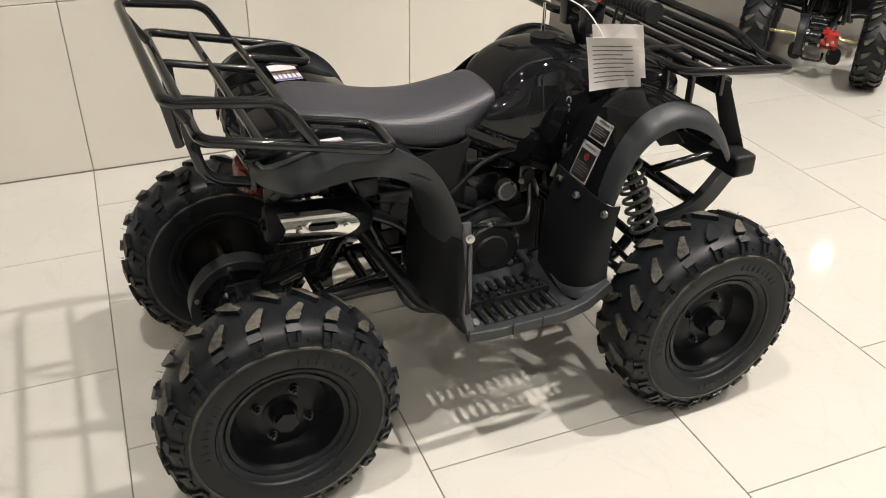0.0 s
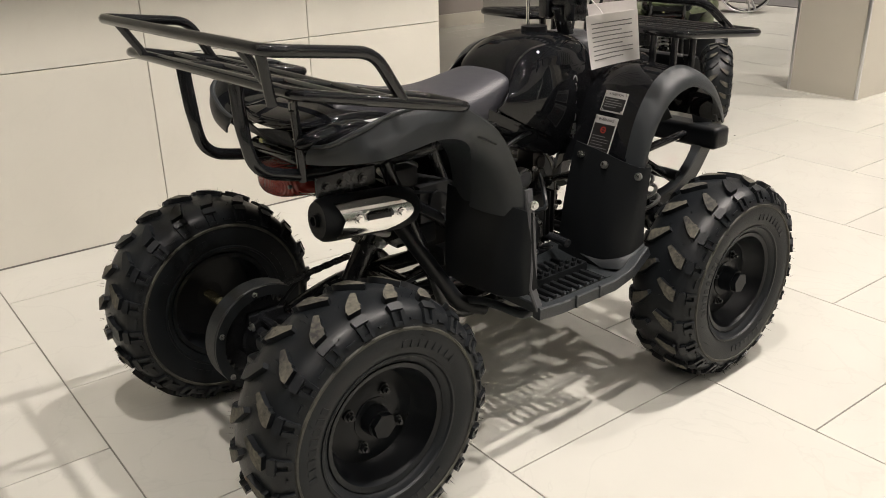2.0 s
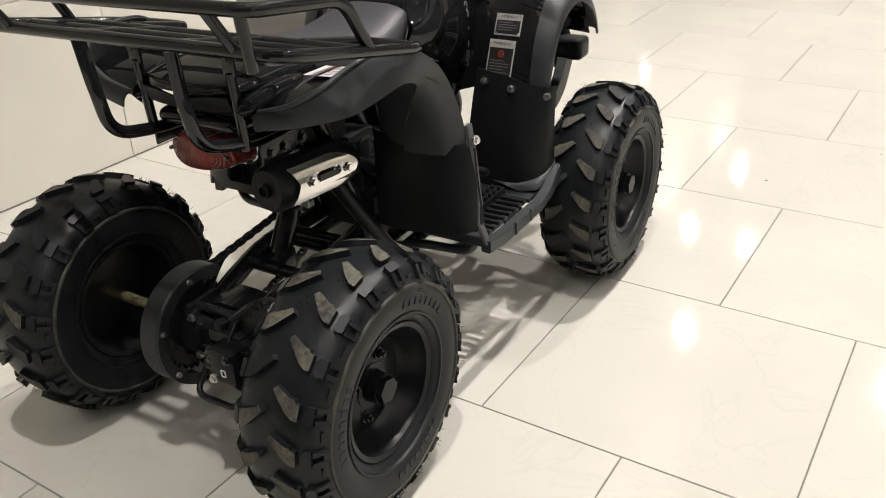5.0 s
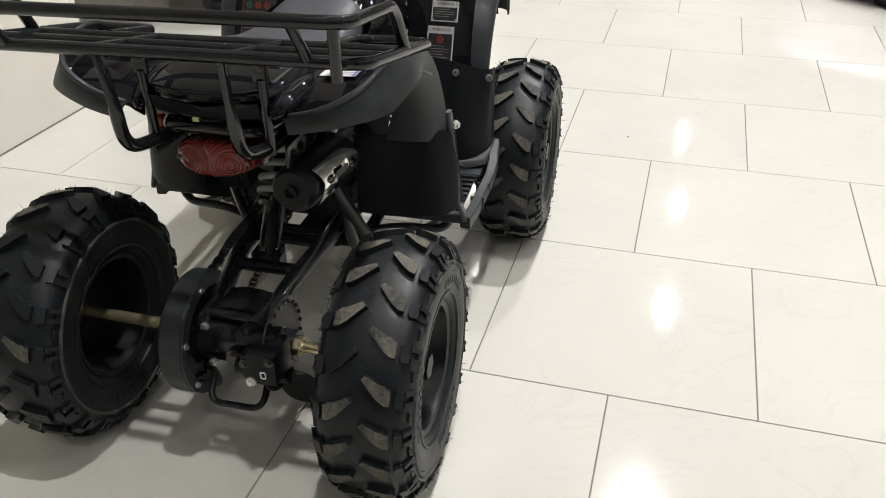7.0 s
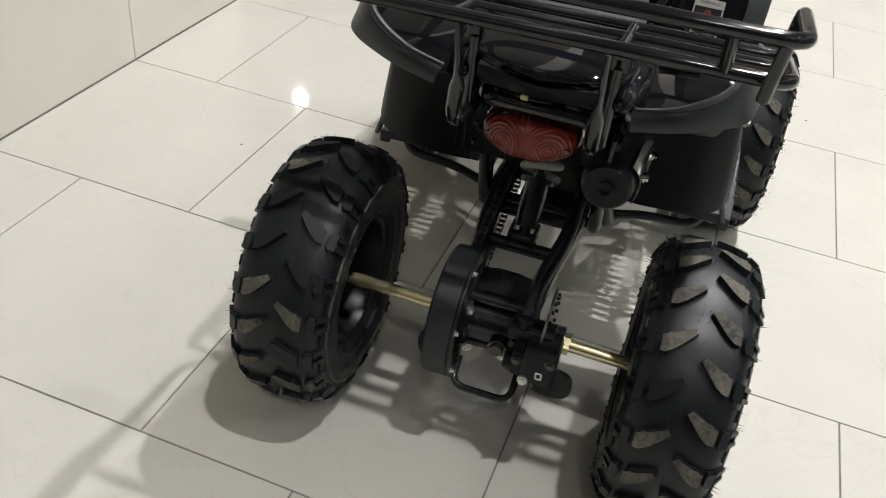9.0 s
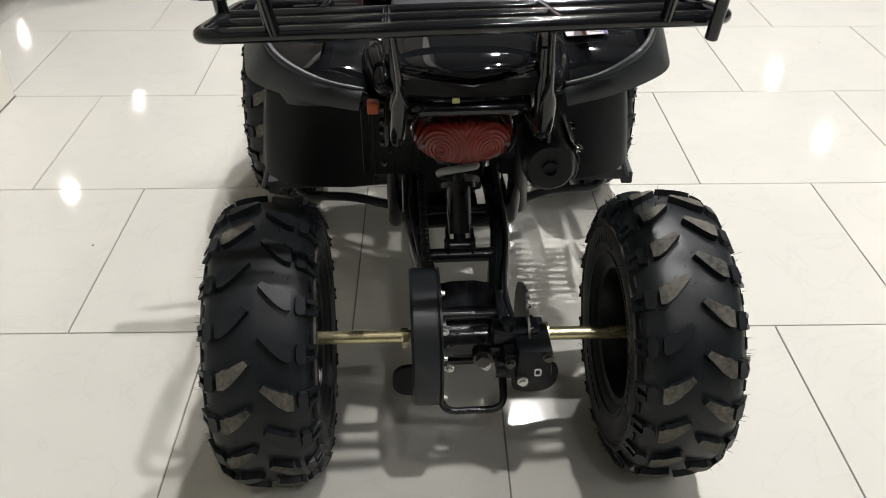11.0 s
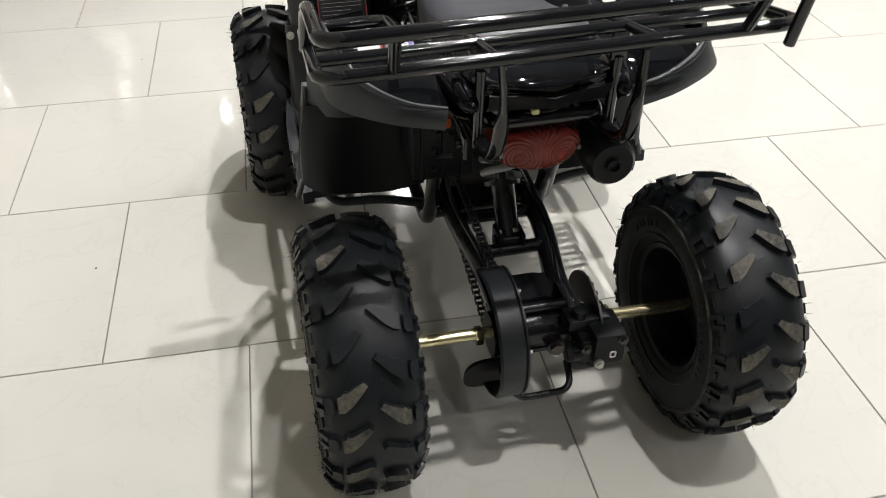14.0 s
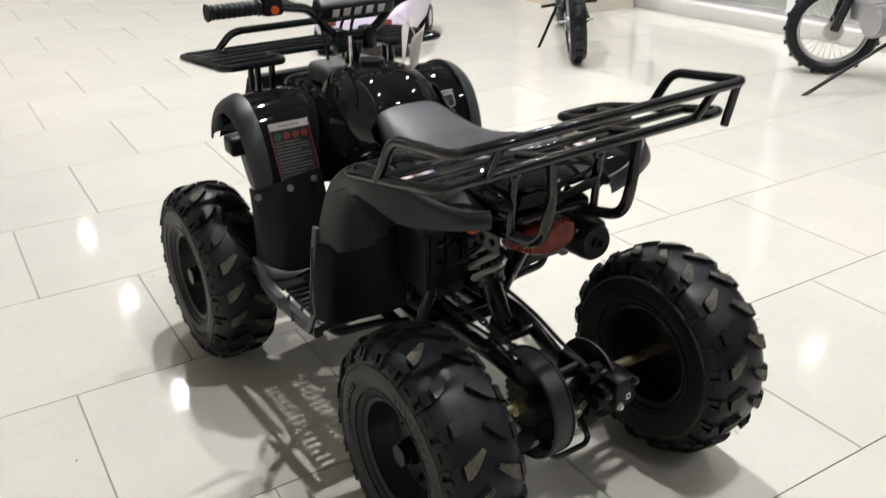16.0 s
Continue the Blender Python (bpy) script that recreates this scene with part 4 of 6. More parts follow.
for p, q in zip(rows, lows):
    ring, mid, half = [], (p.z + q.z) / 2, (p.z - q.z) / 2
    for j in range(32):
        t = 2 * math.pi * j / 32
        c, s = math.cos(t), math.sin(t)
        px = math.copysign(abs(c) ** 0.55, c) * p.x * (1 - 0.10 * max(0, s))
        pz = math.copysign(abs(s) ** 0.5, s) * half
        ring.append(Vector((px, p.y, mid + pz + 0.004 * (1 - (px / p.x) ** 2) * (s > 0))))
    rings.append(ring)
bm = bmesh.new()
loft(bm, rings)
seat = part("seat", bm, VINYL, atv, "charcoal textured vinyl saddle")
for side in (-1, 1):
    bm = bmesh.new()
    tube(bm, [Vector((side * (p.x * 0.985), p.y, q.z + 0.010)) for p, q in zip(rows, lows)], 0.0022, 6)
    part("seat_piping", bm, RUBBER, seat)

# ---- tank cover ----
TANK = [(0.560, 0.092, 0.705, 0.640), (0.585, 0.108, 0.742, 0.61), (0.63, 0.120, 0.772, 0.585), (0.69, 0.125, 0.784, 0.570), (0.75, 0.120, 0.782, 0.575), (0.80, 0.106, 0.768, 0.60), (0.83, 0.088, 0.748, 0.63)]
rows = spline([(w, y, zt) for y, w, zt, zb in TANK], 28)
lows = spline([(w, y, zb) for y, w, zt, zb in TANK], 28)
bm = bmesh.new()
rings = []
for p, q in zip(rows, lows):
    mid, half = (p.z + q.z) / 2, (p.z - q.z) / 2
    ring = []
    for j in range(36):
        t = 2 * math.pi * j / 36
        c, s = math.cos(t), math.sin(t)
        ring.append(Vector((math.copysign(abs(c) ** 0.62, c) * p.x * (1 + 0.10 * (s < 0.2) - 0.04 * s), p.y, mid + math.copysign(abs(s) ** 0.7, s) * half)))
    rings.append(ring)
loft(bm, rings)
part("tank_cover", bm, GLOSS, atv, "gloss black tank cover")
for side in (-1, 1):
    bm = bmesh.new()
    skin(bm, mirrored([(0.112, 0.50, 0.655), (0.126, 0.60, 0.60), (0.128, 0.70, 0.555), (0.115, 0.80, 0.56)], side), mirrored([(0.098, 0.545, 0.70), (0.122, 0.62, 0.73), (0.128, 0.70, 0.725), (0.112, 0.80, 0.72)], side), lambda f: (side * 0.016, 0, 0), 20, 7, 0.003 * side)
    part("tank_side_panel", bm, GLOSS, atv, "gloss black tank side panel")
    bm = bmesh.new()
    skin(bm, mirrored([(0.085, 0.48, 0.61), (0.098, 0.58, 0.56), (0.108, 0.68, 0.52)], side), mirrored([(0.104, 0.48, 0.66), (0.116, 0.60, 0.60), (0.122, 0.72, 0.555)], side), lambda f: (side * 0.006, 0, 0), 14, 5, 0.003 * side)
    part("lower_side_panel", bm, GLOSS, atv)
bm = bmesh.new()
box(bm, (-0.085, 0.80, 0.715), (0.085, 0.92, 0.765), 0.022, steps=3)
part("dash_panel", bm, GREYPLASTIC, atv, "grey plastic dash panel")
bm = bmesh.new()
rod(bm, (0.0, 0.72, 0.778), (0.0, 0.72, 0.794), 0.03, 24)
part("fuel_cap", bm, SHIELD, atv)

# ---- rear bodywork ----
FLARE_TOP = [(0.142, 0.036, 0.668), (0.205, 0.038, 0.684), (0.262, 0.056, 0.714), (0.290, 0.12, 0.742), (0.302, 0.225, 0.740), (0.314, 0.318, 0.682), (0.322, 0.372, 0.580), (0.325, 0.386, 0.50)]
FLARE_LOW = [(0.150, 0.020, 0.642), (0.225, 0.032, 0.654), (0.300, 0.066, 0.671), (0.318, 0.12, 0.682), (0.322, 0.19, 0.690), (0.306, 0.252, 0.668), (0.262, 0.304, 0.620), (0.226, 0.334, 0.560), (0.210, 0.343, 0.503)]
LEG_OUT = [(0.312, 0.13, 0.682), (0.318, 0.19, 0.688), (0.302, 0.254, 0.668), (0.258, 0.306, 0.620), (0.224, 0.336, 0.560), (0.208, 0.345, 0.504)]
LEG_IN = [(0.215, 0.135, 0.672), (0.205, 0.205, 0.672), (0.190, 0.270, 0.652), (0.172, 0.318, 0.610), (0.160, 0.342, 0.556), (0.156, 0.350, 0.504)]
for side in (-1, 1):
    bm = bmesh.new()
    skin(bm, mirrored(FLARE_LOW, side), mirrored(FLARE_TOP, side), lambda f: (side * 0.020 * max(0.0, f - 0.35), -0.005 - 0.016 * max(0.0, f - 0.45), 0.004 * (1 - f)), 48, 9, 0.004 * side)
    tube(bm, spline(mirrored(FLARE_TOP[:6], side), 40), lambda f: 0.0058 - 0.004 * abs(2 * f - 0.7), 8)
    flare = part("rear_fender_flare", bm, MATTE, atv, "matte black rear fender flare")
    bm = bmesh.new()
    skin(bm, mirrored(LEG_IN, side), mirrored(LEG_OUT, side), lambda f: (0, -0.004 * f, 0.008 * (1 - f)), 36, 9, 0.004 * side)
    part("fender_leg", bm, MATTE, flare, "matte inner face of the fender")
    bm = bmesh.new()
    inner = [(0.112, 0.035, 0.648), (0.118, 0.085, 0.673), (0.122, 0.15, 0.690), (0.122, 0.25, 0.684), (0.118, 0.34, 0.646)]
    skin(bm, mirrored(inner, side), mirrored([(x - 0.003, y + 0.003, z - 0.004 - 0.040 * k) for (x, y, z), k in zip(FLARE_TOP[:6], (0, 0.2, 0.6, 1, 1, 0.6))], side), lambda f: (0, 0, 0.005 - 0.02 * max(0, 0.35 - f)), 30, 9, -0.003 * side)
    part("rear_fender_top", bm, GLOSS, atv, "gloss black rear fender top")
    # mud flap behind the foot well
    bm = bmesh.new()
    skin(bm, mirrored([(0.145, 0.335, 0.338), (0.21, 0.338, 0.334), (0.30, 0.350, 0.338), (0.342, 0.366, 0.348), (0.358, 0.388, 0.364)], side), mirrored([(0.145, 0.343, 0.535), (0.205, 0.345, 0.53), (0.285, 0.358, 0.525), (0.325, 0.374, 0.518), (0.340, 0.389, 0.512)], side), lambda f: (0, -0.004, 0), 30, 9, 0.004 * side)
    flap = part("mud_flap", bm, SHIELD, atv, "black moulded mud flap")
    bm = bmesh.new()
    beam(bm, mirrored([(0.326, 0.388, 0.556), (0.334, 0.389, 0.500), (0.346, 0.386, 0.400), (0.347, 0.382, 0.362), (0.362, 0.389, 0.316)], side), 0.018, 0.010, Vector((0, 1, 0)))
    part("flap_rim", bm, GREYPLASTIC, flap, "grey rim of the flap")
    bolt(atv, (side * 0.330, 0.391, 0.527), (side, -0.2, 0), 0.006)
def wedge(rows):
    """A rounded shell from cross rows (y, half width, low, high)."""
    bm = bmesh.new()
    rings = []
    for p, q in zip(spline([(w, y, z1) for y, w, z0, z1 in rows], 18), spline([(w, y, z0) for y, w, z0, z1 in rows], 18)):
        mid, half = (p.z + q.z) / 2, (p.z - q.z) / 2
        rings.append([Vector((math.copysign(abs(math.cos(t)) ** 0.7, math.cos(t)) * p.x, p.y + 0.25 * p.x * math.cos(t) ** 2, mid + math.copysign(abs(math.sin(t)) ** 0.75, math.sin(t)) * half)) for t in [2 * math.pi * j / 32 for j in range(32)]])
    loft(bm, rings)
    return bm


part("tail_cowl", wedge([(0.004, 0.085, 0.694, 0.702), (0.014, 0.112, 0.689, 0.710), (0.06, 0.125, 0.674, 0.719), (0.13, 0.125, 0.664, 0.724), (0.19, 0.115, 0.664, 0.714)]), GLOSS, atv, "gloss black tail cowl")
part("lower_cowl", wedge([(0.062, 0.070, 0.660, 0.668), (0.070, 0.088, 0.654, 0.672), (0.09, 0.100, 0.650, 0.674), (0.14, 0.10, 0.648, 0.672)]), GLOSS, atv)
for side in (-1, 1):
    bm = bmesh.new()
    t = bmesh.new()
    bmesh.ops.create_uvsphere(t, u_segments=20, v_segments=12, radius=1.0)
    merge(bm, t, pose(side * 0.128, 0.085, 0.682, 8, 0, side * -8) @ Matrix.Diagonal((0.024, 0.075, 0.020, 1)))
    part("tail_pod", bm, GLOSS, atv)
bm = bmesh.new()
tube(bm, bent([(-0.090, 0.10, 0.633), (-0.082, 0.034, 0.635), (0.084, 0.034, 0.635), (0.092, 0.10, 0.633)], 0.02), 0.0112, 12)
part("tail_bar", bm, TUBING, atv)

# folded panel under the cowl, with a wiring plug below it
bm = bmesh.new()
sheet(bm, [[(-0.094, 0.018, 0.692), (-0.05, 0.012, 0.691), (0.002, 0.006, 0.684), (0.05, 0.012, 0.691), (0.094, 0.018, 0.692)], [(-0.092, 0.030, 0.664), (-0.05, 0.027, 0.662), (0.002, 0.024, 0.659), (0.05, 0.027, 0.662), (0.092, 0.030, 0.664)], [(-0.090, 0.048, 0.652), (-0.05, 0.048, 0.650), (0.002, 0.048, 0.649), (0.05, 0.048, 0.650), (0.090, 0.048, 0.652)]], 0.003)
panel = part("tail_panel", bm, SHIELD, atv, "folded black panel under the cowl", smooth=False)
bm = bmesh.new()
rod(bm, (0.002, 0.0135, 0.672), (0.002, 0.0235, 0.6585), 0.0011, 8)
part("seam", bm, GREYPLASTIC, panel)
bm = bmesh.new()
box(bm, (-0.026, 0.020, 0.650), (-0.015, 0.030, 0.658), 0.0012)
plug = part("wiring_plug", bm, LABEL_YELLOW, atv, "small pale yellow wiring plug")
bm = bmesh.new()
tube(bm, spline([(-0.034, 0.030, 0.650), (-0.016, 0.024, 0.653), (0.004, 0.022, 0.654), (0.018, 0.034, 0.650)], 12), 0.0026, 8)
part("wire", bm, RUBBER, plug)

# ---- rear rack ----
def deck(x, y):
    return (x, y, 0.800 - 0.215 * (y + 0.085) + 0.018 * (x + 0.02))


RR = 0.0098
rack = part("rack_deck", (lambda b: (
    tube(b, bent([deck(-0.205, 0.105), deck(-0.205, 0.245), deck(-0.340, 0.235), deck(-0.345, -0.085), deck(0.312, -0.085), deck(0.318, 0.245), deck(0.185, 0.252), deck(0.185, 0.105)], 0.035), RR, 12), b)[-1])(bmesh.new()), TUBING, atv, "black enamelled steel rear rack")
for y in (0.012, 0.105):
    bm = bmesh.new()
    tube(bm, [deck(-0.345, y), deck(0.314, y)], RR * 0.85, 12)
    part("cross_bar", bm, TUBING, rack)
for x in (-0.115, 0.105):
    bm = bmesh.new()
    tube(bm, [deck(x, -0.085), deck(x, 0.105)], RR * 0.8, 12)
    part("length_bar", bm, TUBING, rack)
up = lambda x, y, z: (x, y, z + 0.018 * (x + 0.02))
bm = bmesh.new()
tube(bm, bent([deck(-0.345, 0.098), up(-0.342, 0.050, 0.845), up(-0.342, -0.128, 0.868), up(0.306, -0.128, 0.868), up(0.312, 0.052, 0.845), deck(0.314, 0.105)], 0.03), RR, 12)
part("top_rail", bm, TUBING, rack, "raised top rail of the rack")
for x in (-0.255, 0.225):
    bm = bmesh.new()
    tube(bm, [up(x, -0.128, 0.868), deck(x + 0.005, -0.085)], RR * 0.85, 12)
    part("rack_strut", bm, TUBING, rack)
bm = bmesh.new()
tube(bm, [up(0.285, -0.126, 0.864), (0.281, -0.112, 0.790)], RR * 0.85, 12)
part("rack_strut", bm, TUBING, rack)
for side in (-1, 1):
    x = side * 0.10 - 0.002
    bm = bmesh.new()
    foot = 0.012 + 0.004 * side
    line = bent([(x - 0.006, -0.074, 0.79), (x - 0.003 * side, -0.072, 0.71), (x - 0.004, -0.055, 0.617 + foot), (x, 0.055, 0.604), (x, 0.14, 0.606)], 0.07, 8)
    fine = [Vector(line[0]).lerp(Vector(line[1]), k / 12) for k in range(12)] + [Vector(q) for q in line[1:]]
    rings = []
    for k, q in enumerate(fine):
        along = (fine[min(k + 1, len(fine) - 1)] - fine[max(k - 1, 0)]).normalized()
        across = along.cross(Vector((1, 0, 0))).normalized()
        # pressed flat towards the top
        flat = min(1.0, max(0.0, (q.z - 0.688) / 0.030)) if q.y < 0 else 0.0
        flat = flat * flat * (3 - 2 * flat)
        wide, deep = 0.0112 - 0.0062 * flat, 0.0112 + 0.0020 * flat
        rings.append([q + Vector((wide * math.cos(v), 0, 0)) + across * (deep * math.sin(v)) for v in [2 * math.pi * j / 14 for j in range(14)]])
    loft(bm, rings)
    part("rack_bracket", bm, TUBING, atv, "bent tube bracket under the rack")
    bm = bmesh.new()
    box(bm, (x - 0.013 + side * 0.004, 0.022, 0.725), (x + 0.013 + side * 0.004, 0.028, 0.775), 0.002)
    tube(bm, [(x + side * 0.004, 0.026, 0.730), (x + side * 0.004, 0.034, 0.600)], 0.0085, 10)
    part("rack_stay", bm, TUBING, atv)
    bolt(atv, (x + side * 0.004, 0.0215, 0.752), (0, -1, 0), 0.0055, DISC)
    bm = bmesh.new()
    box(bm, (side * 0.122 - 0.003, 0.045, 0.570), (side * 0.122 + 0.003, 0.175, 0.608), 0.002)
    plate = part("bracket_plate", bm, STEEL, atv)
    for y in (0.065, 0.098, 0.145):
        bolt(plate, (side * 0.125, y, 0.588), (side, 0, 0), 0.0065, STEEL)

# stickers on the rear fender tops
for side in (-1, 1):
    bm = bmesh.new()
    box(bm, (-0.045, -0.03, 0), (0.045, 0.03, 0.0008))
    st = part("sticker", bm, LABEL_WHITE, atv, "white warning sticker with red and violet print", smooth=False)
    st.matrix_local = pose(-0.206 if side < 0 else 0.196, 0.188 if side < 0 else 0.165, 0.7075 if side < 0 else 0.7035, -1, side * -3, 0) @ Matrix.Diagonal((0.7 if side > 0 else 1, 1, 1, 1))
    for x, mat in ((-0.006, LABEL_RED), (0.040, LABEL_VIOLET)):
        bm = bmesh.new()
        box(bm, (x - 0.004, -0.03, 0.0008), (x + 0.004, 0.03, 0.0012))
        part("sticker_band", bm, mat, st, smooth=False)
    for k in range(5):
        bm = bmesh.new()
        box(bm, (0.006, -0.022 + 0.010 * k, 0.0008), (0.034, -0.018 + 0.010 * k, 0.0011))
        part("print_line", bm, PRINT, st, smooth=False)

for ob in atv.children:
    if ob.name.split(".")[0] in ("rear_fender_flare", "rear_fender_top", "mud_flap", "sticker"):
        ob.location.x -= 0.010

# ---- foot wells and leg shields ----
for side in (-1, 1):
    bm = bmesh.new()
    sheet(bm, [[(side * x, y, 0.312 + 0.02 * max(0, y - 0.58)) for x in (0.115, 0.16, 0.195)] for y in (0.395, 0.48, 0.57, 0.63, 0.69)][::side], 0.008)
    sheet(bm, [[(side * x, y, 0.3125) for x in (0.194, 0.25, 0.335)] for y in (0.395, 0.41, 0.428)][::side], 0.008)
    sheet(bm, [[(side * x, y, 0.3125 + 0.02 * max(0, y - 0.58)) for x in (0.194, 0.25, 0.335)] for y in (0.612, 0.65, 0.69)][::side], 0.008)
    for x in (0.200, 0.322):
        box(bm, (min(side * (x - 0.007), side * (x + 0.007)), 0.426, 0.304), (max(side * (x - 0.007), side * (x + 0.007)), 0.614, 0.3115), 0.002)
    beam(bm, mirrored([(0.352, 0.382, 0.312), (0.357, 0.440, 0.309), (0.361, 0.600, 0.311), (0.360, 0.655, 0.322), (0.352, 0.716, 0.352)], side), 0.022, 0.026, Vector((1, 0, 0)))
    beam(bm, mirrored([(0.15, 0.398, 0.316), (0.345, 0.393, 0.318)], side), 0.020, 0.022, Vector((0, 1, 0)))
    skin(bm, mirrored([(0.300, 0.636, 0.316), (0.345, 0.655, 0.326), (0.358, 0.714, 0.352)], side), mirrored([(0.235, 0.640, 0.330), (0.330, 0.668, 0.346), (0.350, 0.712, 0.372)], side), lambda f: (0, -0.003, 0.003), 14, 4, 0.004 * side)
    foot = part("foot_tray", bm, MATTE, atv, "matte black ribbed foot tray")
    for x in (0.315, 0.339):
        for y in (0.478, 0.548):
            bm = bmesh.new()
            box(bm, (min(side * (x + 0.028), side * (x + 0.034)), y - 0.002, 0.299), (max(side * (x + 0.028), side * (x + 0.034)), y + 0.002, 0.3265), 0.001)
            part("tray_rib", bm, MATTE, foot)
    for k in range(8):
        bm = bmesh.new()
        box(bm, (min(side * 0.19, side * 0.33), 0.432 + 0.0228 * k, 0.305), (max(side * 0.19, side * 0.33), 0.442 + 0.0228 * k, 0.318), 0.003)
        part("tread_rib", bm, SHIELD, foot)
    bm = bmesh.new()
    box(bm, (min(side * 0.246, side * 0.276), 0.420, 0.306), (max(side * 0.246, side * 0.276), 0.618, 0.330), 0.004)
    for k in range(9):
        for x in (0.250, 0.266):
            box(bm, (min(side * x, side * (x + 0.007)), 0.430 + 0.0205 * k, 0.329), (max(side * x, side * (x + 0.007)), 0.438 + 0.0205 * k, 0.338), 0.001, steps=1)
    part("foot_peg", bm, SHIELD, foot, "serrated foot peg bar")
    bm = bmesh.new()
    skin(bm, mirrored([(0.155, 0.655, 0.312), (0.24, 0.640, 0.310), (0.30, 0.645, 0.312), (0.342, 0.675, 0.318), (0.352, 0.712, 0.330)], side), mirrored([(0.185, 0.668, 0.572), (0.25, 0.676, 0.560), (0.300, 0.688, 0.545), (0.336, 0.704, 0.536), (0.346, 0.725, 0.535)], side), lambda f: (0, -0.008, 0), 30, 9, 0.004 * side)
    part("leg_shield", bm, SHIELD, atv, "black moulded leg shield")
    for x, y, z in ((0.205, 0.662, 0.548), (0.266, 0.668, 0.535), (0.338, 0.692, 0.520)):
        bolt(atv, (side * x, y, z), (side * 0.15, -1, 0.2), 0.0055)

# ---- front bodywork ----
ARCH = [(0.695, 0.520), (0.722, 0.595), (0.758, 0.668), (0.815, 0.708), (0.875, 0.716), (0.945, 0.690), (1.00, 0.635), (1.035, 0.575)]
for side in (-1, 1):
    bm = bmesh.new()
    grid = []
    for x in (0.105, 0.125, 0.16, 0.20, 0.24, 0.275, 0.295):
        drop = 0.03 * max(0, (0.15 - x) / 0.045) ** 2 + 0.006 * ((x - 0.2) / 0.095) ** 2
        grid.append([(side * x, p.x, p.y - drop) for p in spline([(y, z, 0) for y, z in ARCH], 28)])
    sheet(bm, grid, 0.003 * side)
    part("front_fender_top", bm, GLOSS, atv, "gloss black front fender")
    bm = bmesh.new()
    skin(bm, mirrored([(0.333, 0.718, 0.528), (0.336, 0.742, 0.605), (0.338, 0.785, 0.662), (0.338, 0.855, 0.684), (0.338, 0.925, 0.660), (0.334, 0.972, 0.620), (0.328, 1.005, 0.578)], side), mirrored([(0.292, 0.698, 0.528), (0.292, 0.728, 0.628), (0.292, 0.785, 0.702), (0.292, 0.865, 0.724), (0.292, 0.95, 0.694), (0.290, 1.00, 0.645), (0.288, 1.028, 0.590)], side), lambda f: (side * 0.012, 0, 0.006), 40, 9, 0.005 * side)
    part("front_fender_flare", bm, MATTE, atv, "matte black front fender flare")
    bm = bmesh.new()
    skin(bm, mirrored([(0.12, 0.735, 0.50), (0.12, 0.80, 0.60), (0.12, 0.90, 0.62), (0.12, 0.99, 0.53)], side), mirrored([(0.20, 0.735, 0.54), (0.21, 0.80, 0.645), (0.21, 0.90, 0.655), (0.20, 0.99, 0.57)], side), lambda f: (0, 0, 0), 20, 4, 0.003)
    part("wheel_arch_liner", bm, RIM, atv)
bm = bmesh.new()
box(bm, (-0.125, 0.80, 0.56), (0.125, 1.03, 0.715), 0.05, steps=4)
part("nose_cowl", bm, GLOSS, atv, "gloss black nose cowl")
for side in (-1, 1):
    bm = bmesh.new()
    sheet(bm, mirrored_rows([[(0.150, 1.085, 0.700), (0.160, 1.150, 0.500), (0.165, 1.130, 0.445)], [(0.165, 1.100, 0.696), (0.176, 1.165, 0.505), (0.180, 1.145, 0.445)], [(0.172, 1.118, 0.690), (0.184, 1.190, 0.515), (0.186, 1.170, 0.445)]], side), 0.010 * side)
    part("bumper_upright", bm, SHIELD, atv)
    bm = bmesh.new()
    beam(bm, bent(mirrored([(0.186, 1.158, 0.480), (0.194, 1.090, 0.412), (0.190, 1.040, 0.372), (0.145, 0.985, 0.335)], side), 0.04), 0.046, 0.026, Vector((0, 0.7, -0.7)))
    part("bumper_arm", bm, MATTE, atv, "matte lower arm of the bumper")
    bm = bmesh.new()
    tube(bm, mirrored([(0.150, 1.120, 0.500), (0.120, 0.960, 0.470)], side), 0.010, 10)
    tube(bm, mirrored([(0.165, 1.060, 0.395), (0.115, 0.930, 0.490)], side), 0.009, 10)
    part("bumper_brace", bm, STEEL, atv)
bm = bmesh.new()
box(bm, (-0.165, 1.095, 0.655), (0.165, 1.135, 0.695), 0.010, steps=2)
part("bumper_beam", bm, SHIELD, atv, "upper beam of the bumper")
bm = bmesh.new()
box(bm, (-0.24, 1.120, 0.470), (0.24, 1.185, 0.525), 0.014, steps=3)
tube(bm, [(-0.19, 1.05, 0.41), (0.19, 1.05, 0.41)], 0.014)
part("front_bumper", bm, SHIELD, atv, "matte black front bumper")
